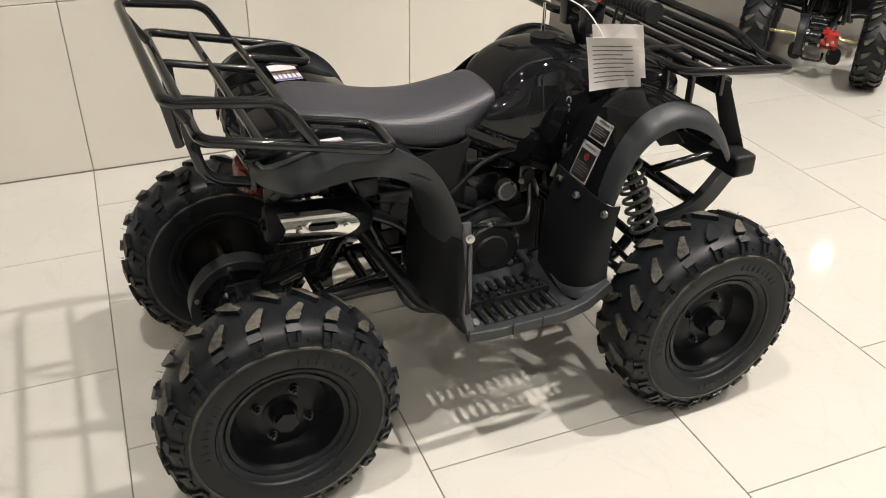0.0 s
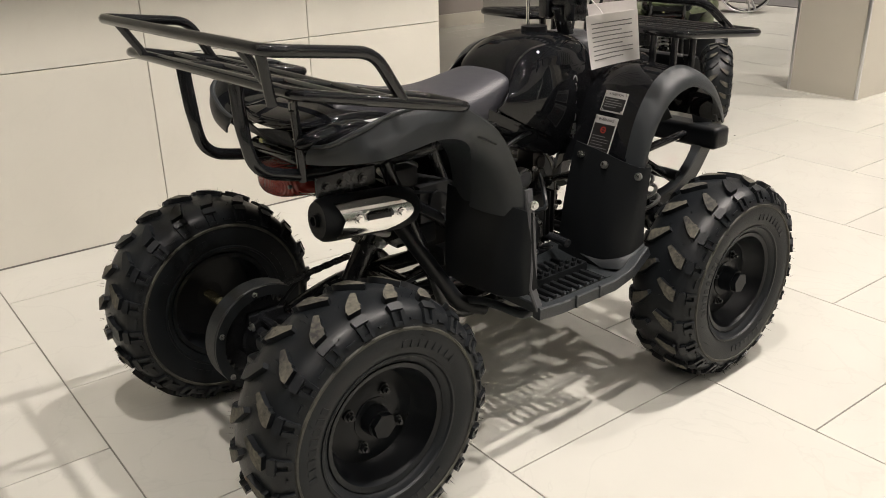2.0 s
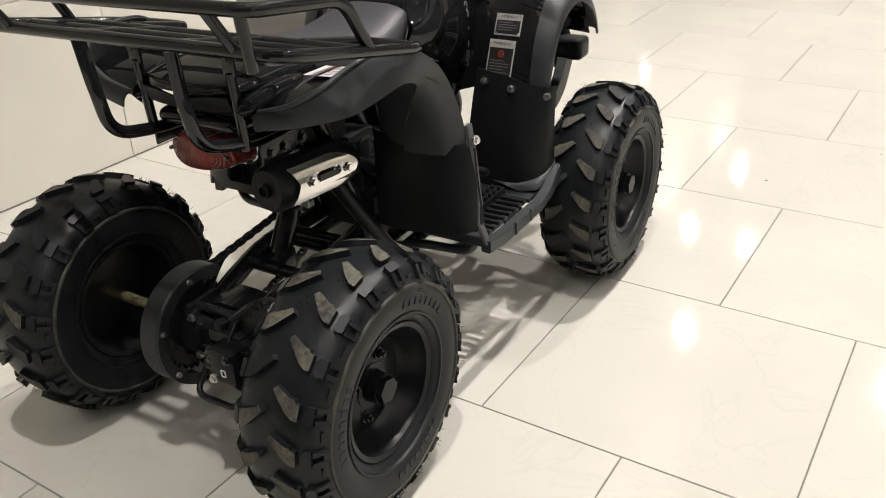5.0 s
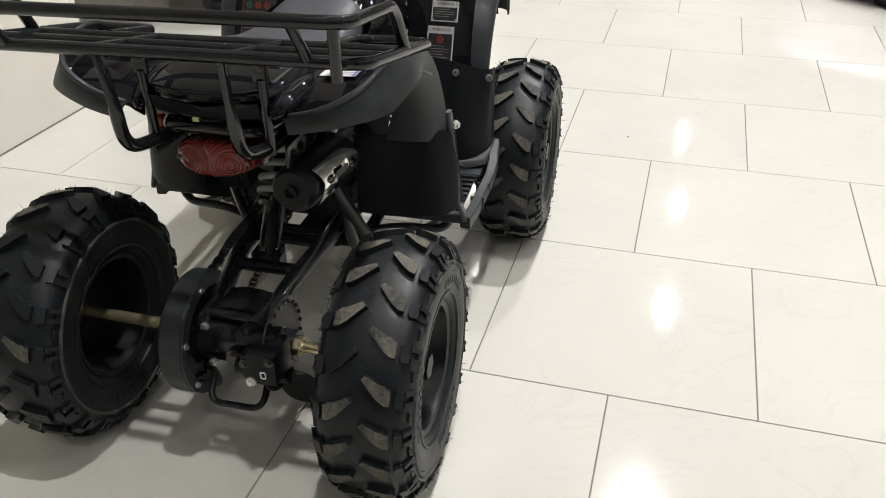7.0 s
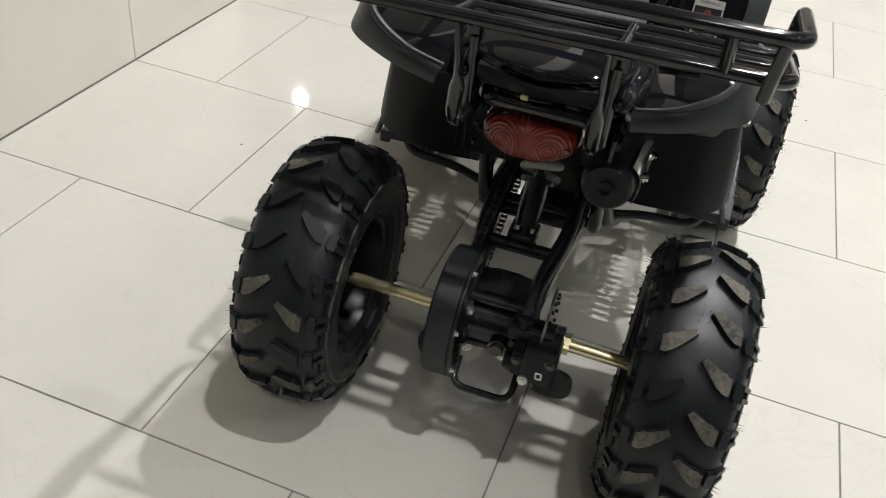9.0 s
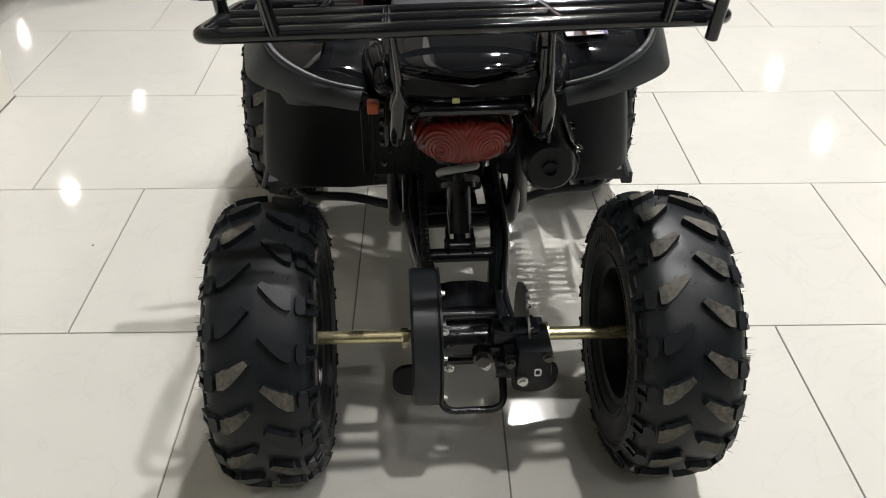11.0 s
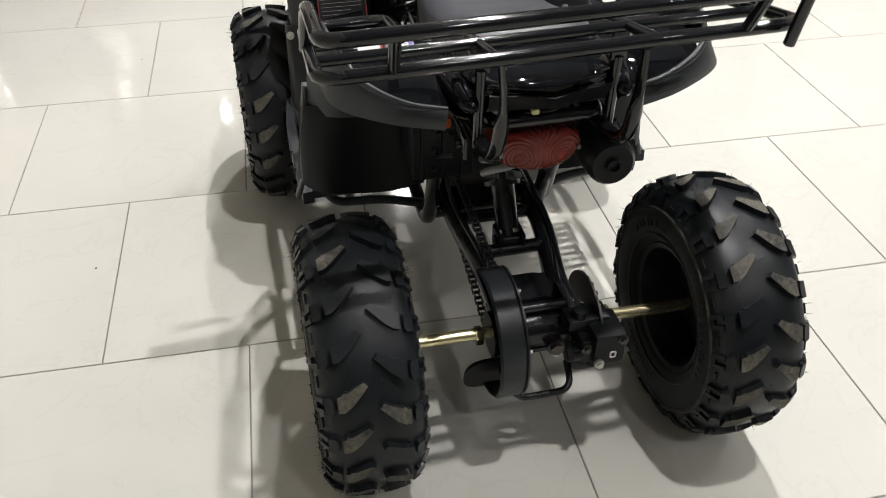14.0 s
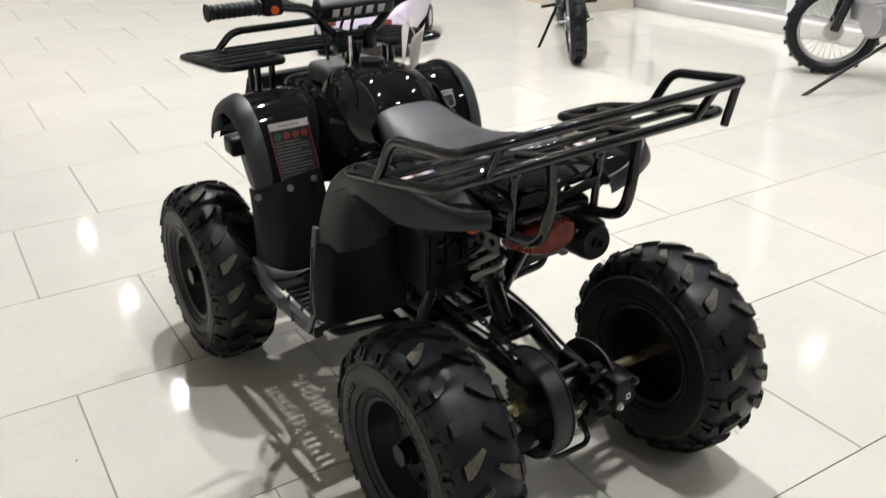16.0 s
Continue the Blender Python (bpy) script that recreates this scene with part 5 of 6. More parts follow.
for side in (-1, 1):
    bm = bmesh.new()
    hubp = Vector((side * 0.325, 0.948, 0.236))
    for y0, z0, z1 in ((0.86, 0.25, 0.20), (1.02, 0.25, 0.20), (0.87, 0.37, 0.285), (1.00, 0.37, 0.285)):
        tube(bm, [(side * 0.08, y0, z0), (side * 0.295, 0.948, z1)], 0.0105, 10)
    rod(bm, (side * 0.285, 0.948, 0.236), (side * 0.36, 0.948, 0.236), 0.035, 20)
    box(bm, (min(side * 0.28, side * 0.31), 0.92, 0.18), (max(side * 0.28, side * 0.31), 0.976, 0.30), 0.01)
    tube(bm, [(side * 0.03, 0.86, 0.33), (side * 0.29, 0.90, 0.25)], 0.007, 8)
    part("suspension_arm", bm, STEEL, atv, "black front suspension arms")
    lo, hi = Vector((side * 0.235, 0.930, 0.280)), Vector((side * 0.165, 0.845, 0.580))
    w = (hi - lo).normalized()
    bm = bmesh.new()
    rod(bm, lo, lo + w * 0.10, 0.019, 18)
    rod(bm, lo, hi, 0.009, 12)
    rod(bm, hi - w * 0.02, hi, 0.027, 18)
    rod(bm, lo + w * 0.075, lo + w * 0.088, 0.029, 18)
    sh = part("front_shock", bm, STEEL, atv, "front shock absorber")
    e1 = w.orthogonal().normalized()
    e2 = w.cross(e1)
    coil = [lo + w * (0.088 + 0.19 * k / 179) + (e1 * math.cos(2 * math.pi * 7.5 * k / 179) + e2 * math.sin(2 * math.pi * 7.5 * k / 179)) * 0.030 for k in range(180)]
    bm = bmesh.new()
    tube(bm, coil, 0.0048, 8)
    part("coil_spring", bm, DARK_SPRING, sh, "dark grey coil spring")

# ---- front rack ----
fz = lambda y: 0.800 - 0.085 * (y - 0.72)
front = part("front_rack_loop", (lambda b: (tube(b, bent([(-0.165, 0.985, fz(0.985)), (-0.165, 0.858, fz(0.858)), (-0.328, 0.852, fz(0.852)), (-0.338, 1.150, fz(1.150)), (0.315, 1.150, fz(1.150)), (0.300, 0.866, fz(0.866)), (0.150, 0.868, fz(0.868)), (0.150, 0.985, fz(0.985))], 0.035), 0.0095, 12), b)[-1])(bmesh.new()), TUBING, atv, "black enamelled steel front rack")
for y in (0.925, 0.985, 1.040, 1.095):
    spans = ((-0.334, 0.312),) if y > 0.95 else ((-0.330, -0.165), (0.150, 0.304))
    for x0, x1 in spans:
        bm = bmesh.new()
        tube(bm, [(x0, y, fz(y)), (x1, y, fz(y))], 0.008, 12)
        part("cross_bar", bm, TUBING, front)
bm = bmesh.new()
tube(bm, bent([(-0.245, 1.13, fz(1.13)), (-0.225, 1.05, 0.832), (0.225, 1.05, 0.832), (0.245, 1.13, fz(1.13))], 0.03), 0.0095, 12)
part("top_rail", bm, TUBING, front)
for side in (-1, 1):
    for x, y in ((0.175, 0.93), (0.19, 0.99), (0.168, 1.095)):
        bm = bmesh.new()
        tube(bm, [(side * x, y, 0.66), (side * x, y, fz(y))], 0.0085, 10)
        part("rack_leg", bm, TUBING, front)

# ---- handlebar ----
bm = bmesh.new()
tube(bm, bent([(-0.402, 0.695, 0.952), (-0.255, 0.700, 0.950), (-0.115, 0.800, 0.915), (-0.055, 0.810, 0.835), (0.055, 0.810, 0.835), (0.115, 0.800, 0.915), (0.255, 0.700, 0.950), (0.402, 0.695, 0.952)], 0.05), 0.0112, 12)
tube(bm, [(-0.105, 0.805, 0.905), (0.105, 0.805, 0.905)], 0.009, 12)
rod(bm, (0, 0.87, 0.66), (0, 0.80, 0.83), 0.018, 16)
for x in (-0.04, 0.04):
    box(bm, (x - 0.016, 0.79, 0.80), (x + 0.016, 0.835, 0.855), 0.006)
bars = part("handlebar", bm, STEEL, atv, "black handlebar with rubber grips")
for side in (-1, 1):
    bm = bmesh.new()
    g0, g1 = Vector((side * 0.405, 0.695, 0.952)), Vector((side * 0.285, 0.699, 0.9505))
    tube(bm, [g0.lerp(g1, k / 30) for k in range(31)],
         lambda f: 0.0185 if f < 0.05 or f > 0.95 else 0.0153 + 0.0015 * (round(f * 30) % 3 == 0), 18)
    part("grip", bm, RUBBER, bars, "ribbed black rubber grip")
    bm = bmesh.new()
    box(bm, (min(side * 0.235, side * 0.282), 0.68, 0.93), (max(side * 0.235, side * 0.282), 0.722, 0.975), 0.01)
    tube(bm, spline([(side * 0.255, 0.715, 0.945), (side * 0.28, 0.75, 0.940), (side * 0.37, 0.745, 0.938)], 12), 0.0055, 8)
    sw = part("switch_box", bm, SHIELD, bars)
    bm = bmesh.new()
    rod(bm, (side * 0.258, 0.684, 0.945), (side * 0.258, 0.674, 0.945), 0.009, 14)
    part("switch_button", bm, ORANGE, sw, "orange switch button")
bm = bmesh.new()
box(bm, (-0.105, -0.026, -0.021), (0.105, 0.026, 0.021), 0.017, pose(0, 0.800, 0.912, 25, 0, 0), steps=4)
pad = part("bar_pad", bm, RUBBER, bars, "black foam crossbar pad with pale marks")
for k, x in enumerate((-0.062, -0.032, -0.002, 0.030, 0.062)):
    bm = bmesh.new()
    m = pose(0, 0.800, 0.912, 25, 0, 0)
    box(bm, (x - 0.009, -0.0275, -0.009), (x + 0.009, -0.0255, 0.010), 0, m)
    part("pad_mark", bm, LABEL_WHITE, pad, smooth=False)
bm = bmesh.new()
for x0, x1 in ((-0.26, -0.05), (0.26, 0.05), (0.25, 0.02)):
    tube(bm, spline([(x0, 0.72, 0.945), (x0 * 0.6, 0.86, 0.93), (x1, 0.90, 0.86), (x1 * 0.7, 0.88, 0.72)], 22), 0.004, 8)
part("control_cable", bm, RUBBER, atv)
bm = bmesh.new()
rod(bm, (-0.045, 0.745, 0.775), (-0.045, 0.745, 0.85), 0.004, 10)
rod(bm, (-0.045, 0.745, 0.775), (-0.045, 0.745, 0.786), 0.010, 14)
part("safety_rod", bm, CHROME, atv, "chrome rod beside the tank")
bm = bmesh.new()
for k in range(6):
    c = Vector((0.136, 0.712, 0.690 - 0.016 * k))
    tube(bm, [c + Vector((0.006 * math.cos(t) * (k % 2), 0.006 * math.cos(t) * (1 - k % 2), 0.010 * math.sin(t))) for t in [2 * math.pi * j / 12 for j in range(13)]], 0.0013, 6)
box(bm, (0.130, 0.708, 0.560), (0.142, 0.716, 0.595), 0.002)
part("key_ring", bm, ZINC, atv, "keys hanging on a short chain")


# ---- label plates on the front fenders ----
def plate_frame(side, x, y0, z0, y1, z1):
    """A pose on the sloping rear of a front fender: x across, y up the slope."""
    up_way = Vector((0, y1 - y0, z1 - z0)).normalized()
    across = Vector((1, 0, 0))
    n = across.cross(up_way)
    m = Matrix((across, up_way, n)).transposed().to_4x4()
    return Matrix.Translation(Vector((side * x, (y0 + y1) / 2, (z0 + z1) / 2)) + n * 0.0065) @ m


def label_plate(m, w, h, head, head_text, border, marks, lines, name, dark=False):
    bm = bmesh.new()
    box(bm, (-w / 2, -h / 2, -0.0006), (w / 2, h / 2, 0.0006), 0.0004, steps=1)
    p = part(name, bm, LABEL_BLACK if dark else border, atv, "small riveted label plate", smooth=False)
    p.matrix_local = m
    if dark:
        bm = bmesh.new()
        box(bm, (-w / 2 + 0.001, h / 2 - head, 0.0006), (w / 2 - 0.001, h / 2 - 0.001, 0.0008))
        part("label_head", bm, border, p, smooth=False)
        for x in (-w / 2 + 0.0015, w / 2 - 0.0015):
            bm = bmesh.new()
            box(bm, (x - 0.0008, -h / 2, 0.0006), (x + 0.0008, h / 2 - head, 0.0013))
            part("label_border", bm, LABEL_RED, p, smooth=False)
    bm = bmesh.new()
    box(bm, (-w / 2 + 0.003, -h / 2 + 0.003, 0.0006), (w / 2 - 0.003, h / 2 - 0.003 - head, 0.0010))
    part("label_field", bm, LABEL_BLACK, p, smooth=False)
    if head:
        letters("label_words", head_text, head * 0.62, LABEL_BLACK if border is LABEL_SILVER else LABEL_RED, p, Matrix.Translation((0, h / 2 - head / 2 - 0.001, 0.0009)))
    for k, (x, mat) in enumerate(marks):
        bm = bmesh.new()
        y = h / 2 - head - 0.016
        revolve(bm, [(0.0045, 0), (0.0075, 0), (0.0075, 0.0005), (0.0045, 0.0005)], 20, Matrix.Translation((x, y, 0.0010)) @ pose(0, 0, 0, 0, -90, 0))
        box(bm, (x - 0.005, y - 0.001, 0.0010), (x + 0.005, y + 0.001, 0.0014))
        part("label_sign", bm, mat, p, smooth=False)
    top = h / 2 - head - (0.030 if marks else 0.007)
    count = lines
    step = (top + h / 2 - 0.007) / max(1, count)
    for k in range(count):
        bm = bmesh.new()
        wide = (w - 0.014) * (0.95 if k % 3 else 0.7)
        box(bm, (-w / 2 + 0.007, top - step * k - 0.0012, 0.0010), (-w / 2 + 0.007 + wide, top - step * k, 0.0013))
        part("print_line", bm, PRINT, p, smooth=False)
    for sx in (-1, 1):
        for sy in (-1, 1):
            bm = bmesh.new()
            rod(bm, (sx * (w / 2 - 0.004), sy * (h / 2 - 0.004), 0), (sx * (w / 2 - 0.004), sy * (h / 2 - 0.004), 0.0022), 0.0028, 10)
            part("rivet", bm, ZINC, p)
    return p


label_plate(plate_frame(1, 0.218, 0.705, 0.545, 0.734, 0.615), 0.062, 0.082, 0.014, "WARNING", LABEL_SILVER, [(0.0, LABEL_RED)], 5, "warning_plate")
label_plate(plate_frame(1, 0.224, 0.739, 0.628, 0.757, 0.668), 0.062, 0.046, 0.011, "ATTENTION", LABEL_SILVER, [], 4, "attention_plate")
label_plate(plate_frame(-1, 0.222, 0.702, 0.540, 0.757, 0.666), 0.104, 0.142, 0.018, "WARNING", LABEL_SILVER, [(-0.034, LABEL_GREEN), (-0.011, LABEL_RED), (0.012, LABEL_RED), (0.035, LABEL_RED)], 11, "warning_plate", True)

# ---- price tag hanging from the handlebar ----
tag = thing("price_tag", atv.matrix_world @ pose(0.140, 0.760, 0.706, 0, -9, 50), "folded white printed paper tag hanging from the handlebar", "tag")
bm = bmesh.new()
sheet(bm, [[(0.108 * u, 0.010 * math.sin(3 * u + 2 * v) - 0.012 * v * v, 0.118 * v + 0.006 * u * (1 - v)) for u in [k / 8 for k in range(9)]] for v in [k / 8 for k in range(9)]], 0.0006)
part("paper_front", bm, PAPER, tag)
bm = bmesh.new()
sheet(bm, [[(0.010 + 0.105 * u, 0.014 + 0.012 * math.sin(2 * u + v) + 0.012 * (1 - v), 0.018 + 0.120 * v - 0.006 * u) for u in [k / 6 for k in range(7)]] for v in [k / 6 for k in range(7)]], 0.0006)
part("paper_back", bm, PAPER, tag)
for k in range(9):
    v = 0.14 + 0.085 * k
    bm = bmesh.new()
    sheet(bm, [[(0.108 * u, 0.010 * math.sin(3 * u + 2 * v) - 0.012 * v * v - 0.0010, 0.118 * v + 0.006 * u * (1 - v) + dz) for u in [0.1 + 0.78 * j / 6 * (1.0 if k % 3 else 0.75) for j in range(7)]] for dz in (0, 0.0022)], 0.0003)
    part("print_line", bm, PRINT, tag, smooth=False)
bm = bmesh.new()
tube(bm, spline([(0.040, -0.004, 0.105), (0.03, 0.0, 0.13), (0.0, 0.02, 0.17), (-0.04, 0.03, 0.195)], 14), 0.0015, 6)
part("tag_string", bm, PAPER, tag)

# ---- second quad bike, smaller, beyond the partition ----
CAMO = material("green_camouflage_bodywork", (0.16, 0.20, 0.10), 0.3, coat=0.3, vary=0.9, scale=30, second=(0.03, 0.035, 0.02))
REDPAINT = material("red_painted_metal", (0.42, 0.03, 0.02), 0.35, vary=0.15, scale=60)
small = copy_thing(atv, pose(-1.09, 2.53, 0, 0, 0, 41))
small.scale = (0.80, 0.80, 0.80)
tagged(small, label="smaller camouflage green quad bike with a red brake caliper", category="quad bike")
for ob in small.children:
    kind = ob.name.split(".")[0]
    swap = REDPAINT if kind == "brake_caliper" else CAMO if kind in ("rear_fender_top", "rear_fender_flare", "front_fender_top", "front_fender_flare", "tank_cover", "tank_side_panel", "nose_cowl", "tail_cowl") else None
    if swap:
        ob.data = ob.data.copy()
        ob.data.materials[0] = swap
        ob["label"] = "red brake caliper" if swap is REDPAINT else "green camouflage panel"

# ---- glass front ----
front_m = pose(4.28, 3.84, 0, 0, 0, -85.0)   # x along the front, y into the room's outside
SILL_WHITE = material("pale_sill_stone", (0.55, 0.54, 0.52), 0.4, vary=0.08, scale=20)
FRAME_WHITE = material("pale_frame_paint", (0.72, 0.73, 0.75), 0.35, vary=0.05, scale=20)
shop = thing("window_1", front_m, "tall glass shop front with grey metal frames on a low sill", "window")
tagged(shop, kind="structure")
bm = bmesh.new()
box(bm, (0, 0.0, 0), (6.6, 0.26, 0.10), 0.006)
part("window_sill", bm, SILL_WHITE, shop, "pale low sill")
for k, x in enumerate((0.04, 1.38, 2.75, 4.12, 5.5, 6.5)):
    bm = bmesh.new()
    box(bm, (x - 0.035, 0.07, 0.10), (x + 0.035, 0.19, 3.0), 0.004)
    part("window_frame", bm, FRAME_WHITE, shop, "pale metal upright")
    if k:
        bm = bmesh.new()
        box(bm, (last + 0.035, 0.125, 0.13), (x - 0.035, 0.133, 2.94))
        pane = part("pane", bm, GLASS, shop, "clear glass pane", smooth=False)
        pane.visible_shadow = False
        for z in (0.10, 2.94):
            bm = bmesh.new()
            box(bm, (last + 0.035, 0.10, z), (x - 0.035, 0.16, z + (0.03 if z < 1 else 0.06)), 0.003)
            part("window_frame", bm, ALU, shop)
    last = x
bm = bmesh.new()
box(bm, (0, 0.05, 3.0), (6.6, 0.25, CEIL), 0)
tagged(link_mesh("wall_above_window", bm, PALE, smooth=False), label="pale wall above the glass front", category="wall", kind="structure").matrix_world = front_m
pier = slab("wall_pier", (3.72, 3.78, 0), (4.25, 4.6, CEIL), COLUMN_TILE, "wall pier clad in sand-coloured panels")
far = slab("wall_side", (-4.65, 1.0, 0), (-4.45, 4.2, SOFFIT), TAUPE, "taupe painted side wall with a pale skirting")
bm = bmesh.new()
box(bm, (-4.45, 1.0, 0.0), (-4.435, 4.2, 0.11), 0.003)
tagged(link_mesh("baseboard", bm, COLUMN_TILE), label="pale tiled skirting along the side wall", category="skirting", kind="structure")
# Low dark slab at the dark zone of the far floor.
slab_bm = bmesh.new()
box(slab_bm, (-4.6, 7.0, 0.0), (-2.2, 8.0, 0.008), 0.003)
tagged(link_mesh("floor_mat", slab_bm, DARK), label="low dark slab lying on the far tiles", category="mat")

# ---- dirt bikes ----
BIKE_TYRE = RUBBER
BIKE_RED = material("red_bike_plastic", (0.40, 0.03, 0.025), 0.3, coat=0.3, vary=0.1, scale=20)
ALLOY = material("cast_alloy", (0.50, 0.50, 0.51), 0.38, 0.85, vary=0.15, scale=60, bump=0.15, bump_scale=400)


def bike_wheel(bike, y, r, w, name):
    hold = new(name)
    hold.parent = bike
    hold.matrix_local = pose(0, y, r)
    bm = bmesh.new()
    revolve(bm, [(r - 0.075, -w * 0.32), (r - 0.055, -w * 0.5), (r - 0.028, -w * 0.48), (r - 0.012, -w * 0.28), (r - 0.008, 0), (r - 0.012, w * 0.28), (r - 0.028, w * 0.48), (r - 0.055, w * 0.5), (r - 0.075, w * 0.32)], 60)
    for k in range(40):
        a = 2 * math.pi * k / 40
        for u in ((-0.36, 0.36) if k % 2 else (-0.12, 0.12)):
            lift = r - 0.006 - 0.016 * (abs(u) > 0.2)
            m = Matrix.Translation((u * w, math.cos(a) * lift, math.sin(a) * lift)) @ Matrix.Rotation(a - math.pi / 2, 4, "X") @ Matrix.Rotation(u * 1.2, 4, "Y")
            box(bm, (-w * 0.11, -0.010, -0.008), (w * 0.11, 0.010, 0.008), 0.002, m, steps=1)
    part("tyre", bm, [BIKE_TYRE], hold, "knobbly off-road tyre")
    bm = bmesh.new()
    revolve(bm, [(r - 0.072, -w * 0.36), (r - 0.078, -w * 0.36), (r - 0.088, 0), (r - 0.078, w * 0.36), (r - 0.072, w * 0.36)], 60)
    part("rim", bm, ALLOY, hold, "spoked alloy rim")
    bm = bmesh.new()
    rod(bm, (-0.05, 0, 0), (0.05, 0, 0), 0.03, 20)
    rod(bm, (-0.06, 0, 0), (-0.057, 0, 0), 0.055, 32)
    rod(bm, (-0.11, 0, 0), (0.11, 0, 0), 0.008, 12)
    part("hub", bm, ALLOY, hold)
    for k in range(32):
        a, turn = 2 * math.pi * k / 32, (0.35 if k % 2 else -0.35)
        s = -1 if k % 4 < 2 else 1
        bm = bmesh.new()
        tube(bm, [(s * 0.035, math.cos(a + turn) * 0.028, math.sin(a + turn) * 0.028), (s * 0.006, math.cos(a) * (r - 0.085), math.sin(a) * (r - 0.085))], 0.0016, 5)
        part("spoke", bm, ZINC, hold)


def dirt_bike(place, label, colour, ahead=0.0, front_r=0.28, foot=(-0.30, 0.50), steer=0.0):
    bike = thing("dirt_bike", place, label, "motorbike", "dirt bikes")
    bike_wheel(bike, 0.0, 0.25, 0.10, "rear_wheel")
    bike_wheel(bike, 1.18, front_r, 0.08, "front_wheel")
    bm = bmesh.new()
    for s in (-1, 1):
        tube(bm, [(s * 0.075, 0.0, 0.25), (s * 0.07, 0.40, 0.33)], 0.018, 10)
        tube(bm, bent([(s * 0.06, 0.40, 0.30), (s * 0.06, 0.72, 0.30), (s * 0.03, 0.86, 0.72), (s * 0.05, 0.40, 0.70), (s * 0.06, 0.40, 0.30)], 0.06), 0.014, 10)
        tube(bm, [(s * 0.05, 0.42, 0.70), (s * 0.05, 0.0, 0.78)], 0.011, 10)
    part("frame", bm, STEEL, bike, "black tubular frame")
    for s in (-1, 1):
        bm = bmesh.new()
        tube(bm, [(s * 0.085, 1.18, 0.27), (s * 0.085, 1.10, 0.52)], 0.024, 14)
        tube(bm, [(s * 0.085, 1.10, 0.50), (s * 0.085, 0.96, 0.93)], 0.017, 14, slot=1)
        part("fork_leg", bm, [STEEL, CHROME], bike, "front fork leg")
    bm = bmesh.new()
    rod(bm, (-0.11, 0.56 + ahead, 0.36), (0.11, 0.56 + ahead, 0.36), 0.085, 28)
    box(bm, (-0.09, 0.46 + ahead, 0.29), (0.09, 0.66 + ahead, 0.42), 0.03)
    box(bm, (-0.055, 0.64 + ahead, 0.33), (0.055, 0.78 + ahead, 0.44), 0.015)
    rod(bm, (-0.125, 0.55 + ahead, 0.36), (-0.105, 0.55 + ahead, 0.36), 0.066, 28)
    part("engine", bm, ALLOY, bike, "silver engine casing")
    bm = bmesh.new()
    tube(bm, spline([(0.02, 0.80, 0.36), (0.10, 0.84, 0.30), (0.12, 0.60, 0.26), (0.13, 0.30, 0.40), (0.13, 0.0, 0.55)], 30), lambda f: 0.016 if f < 0.6 else 0.034, 14)
    part("exhaust", bm, CHROME, bike, "chromed exhaust")
    bm = bmesh.new()
    fx, fy = foot
    tube(bm, [(-0.07, 0.46 + ahead, 0.27), (fx, fy, 0.012)], 0.010, 10)
    box(bm, (fx - 0.035, fy - 0.03, 0.0), (fx + 0.025, fy + 0.03, 0.012), 0.004)
    part("side_stand", bm, STEEL, bike, "black side stand")
    for s in (-1, 1):
        bm = bmesh.new()
        tube(bm, [(s * 0.06, 0.42, 0.28), (s * 0.18, 0.40, 0.28)], 0.010, 10)
        part("foot_peg", bm, STEEL, bike)
    bm = bmesh.new()
    tube(bm, [(0, 0.22, 0.34), (0, 0.30, 0.66)], 0.032, 16)
    part("rear_shock", bm, SPRING, bike)
    for name, mat, rows in (("tank", colour, ((0.50, 0.09, 0.72, 0.84), (0.66, 0.12, 0.70, 0.90), (0.86, 0.08, 0.70, 0.90))), ("seat", VINYL, ((-0.10, 0.06, 0.80, 0.86), (0.20, 0.085, 0.76, 0.83), (0.52, 0.08, 0.74, 0.83))),
                            ("rear_fender", colour, ((-0.34, 0.06, 0.82, 0.84), (-0.05, 0.085, 0.77, 0.82), (0.15, 0.07, 0.74, 0.79))), ("front_fender", colour, ((0.95, 0.04, 0.70, 0.715), (1.18, 0.06, 0.69, 0.71), (1.48, 0.045, 0.60, 0.615)))):
        bm = bmesh.new()
        rings = []
        for p in spline([(w, y, 0) for y, w, a, b in rows], 12):
            z0 = np.interp(p.y, [q[0] for q in rows], [q[2] for q in rows])
            z1 = np.interp(p.y, [q[0] for q in rows], [q[3] for q in rows])
            rings.append([Vector((math.copysign(abs(math.cos(t)) ** 0.6, math.cos(t)) * p.x, p.y, (z0 + z1) / 2 + math.copysign(abs(math.sin(t)) ** 0.6, math.sin(t)) * (z1 - z0) / 2)) for t in [2 * math.pi * j / 20 for j in range(20)]])
        loft(bm, rings)
        part(name, bm, mat, bike)
    bm = bmesh.new()
    tube(bm, bent([(-0.38, 0.82, 1.06), (-0.12, 0.92, 1.04), (-0.06, 0.93, 0.95), (0.06, 0.93, 0.95), (0.12, 0.92, 1.04), (0.38, 0.82, 1.06)], 0.05), 0.011, 10)
    part("handlebar", bm, STEEL, bike)
    turn = Matrix.Translation((0, 1.10, 0)) @ Matrix.Rotation(radians(steer), 4, "Z") @ Matrix.Translation((0, -1.10, 0))
    for ob in bike.children:
        kind = ob.name.split(".")[0]
        if kind in ("front_wheel", "fork_leg", "front_fender"):
            ob.matrix_local = turn @ (pose(0, 1.18, front_r) if kind == "front_wheel" else Matrix())
    return bike


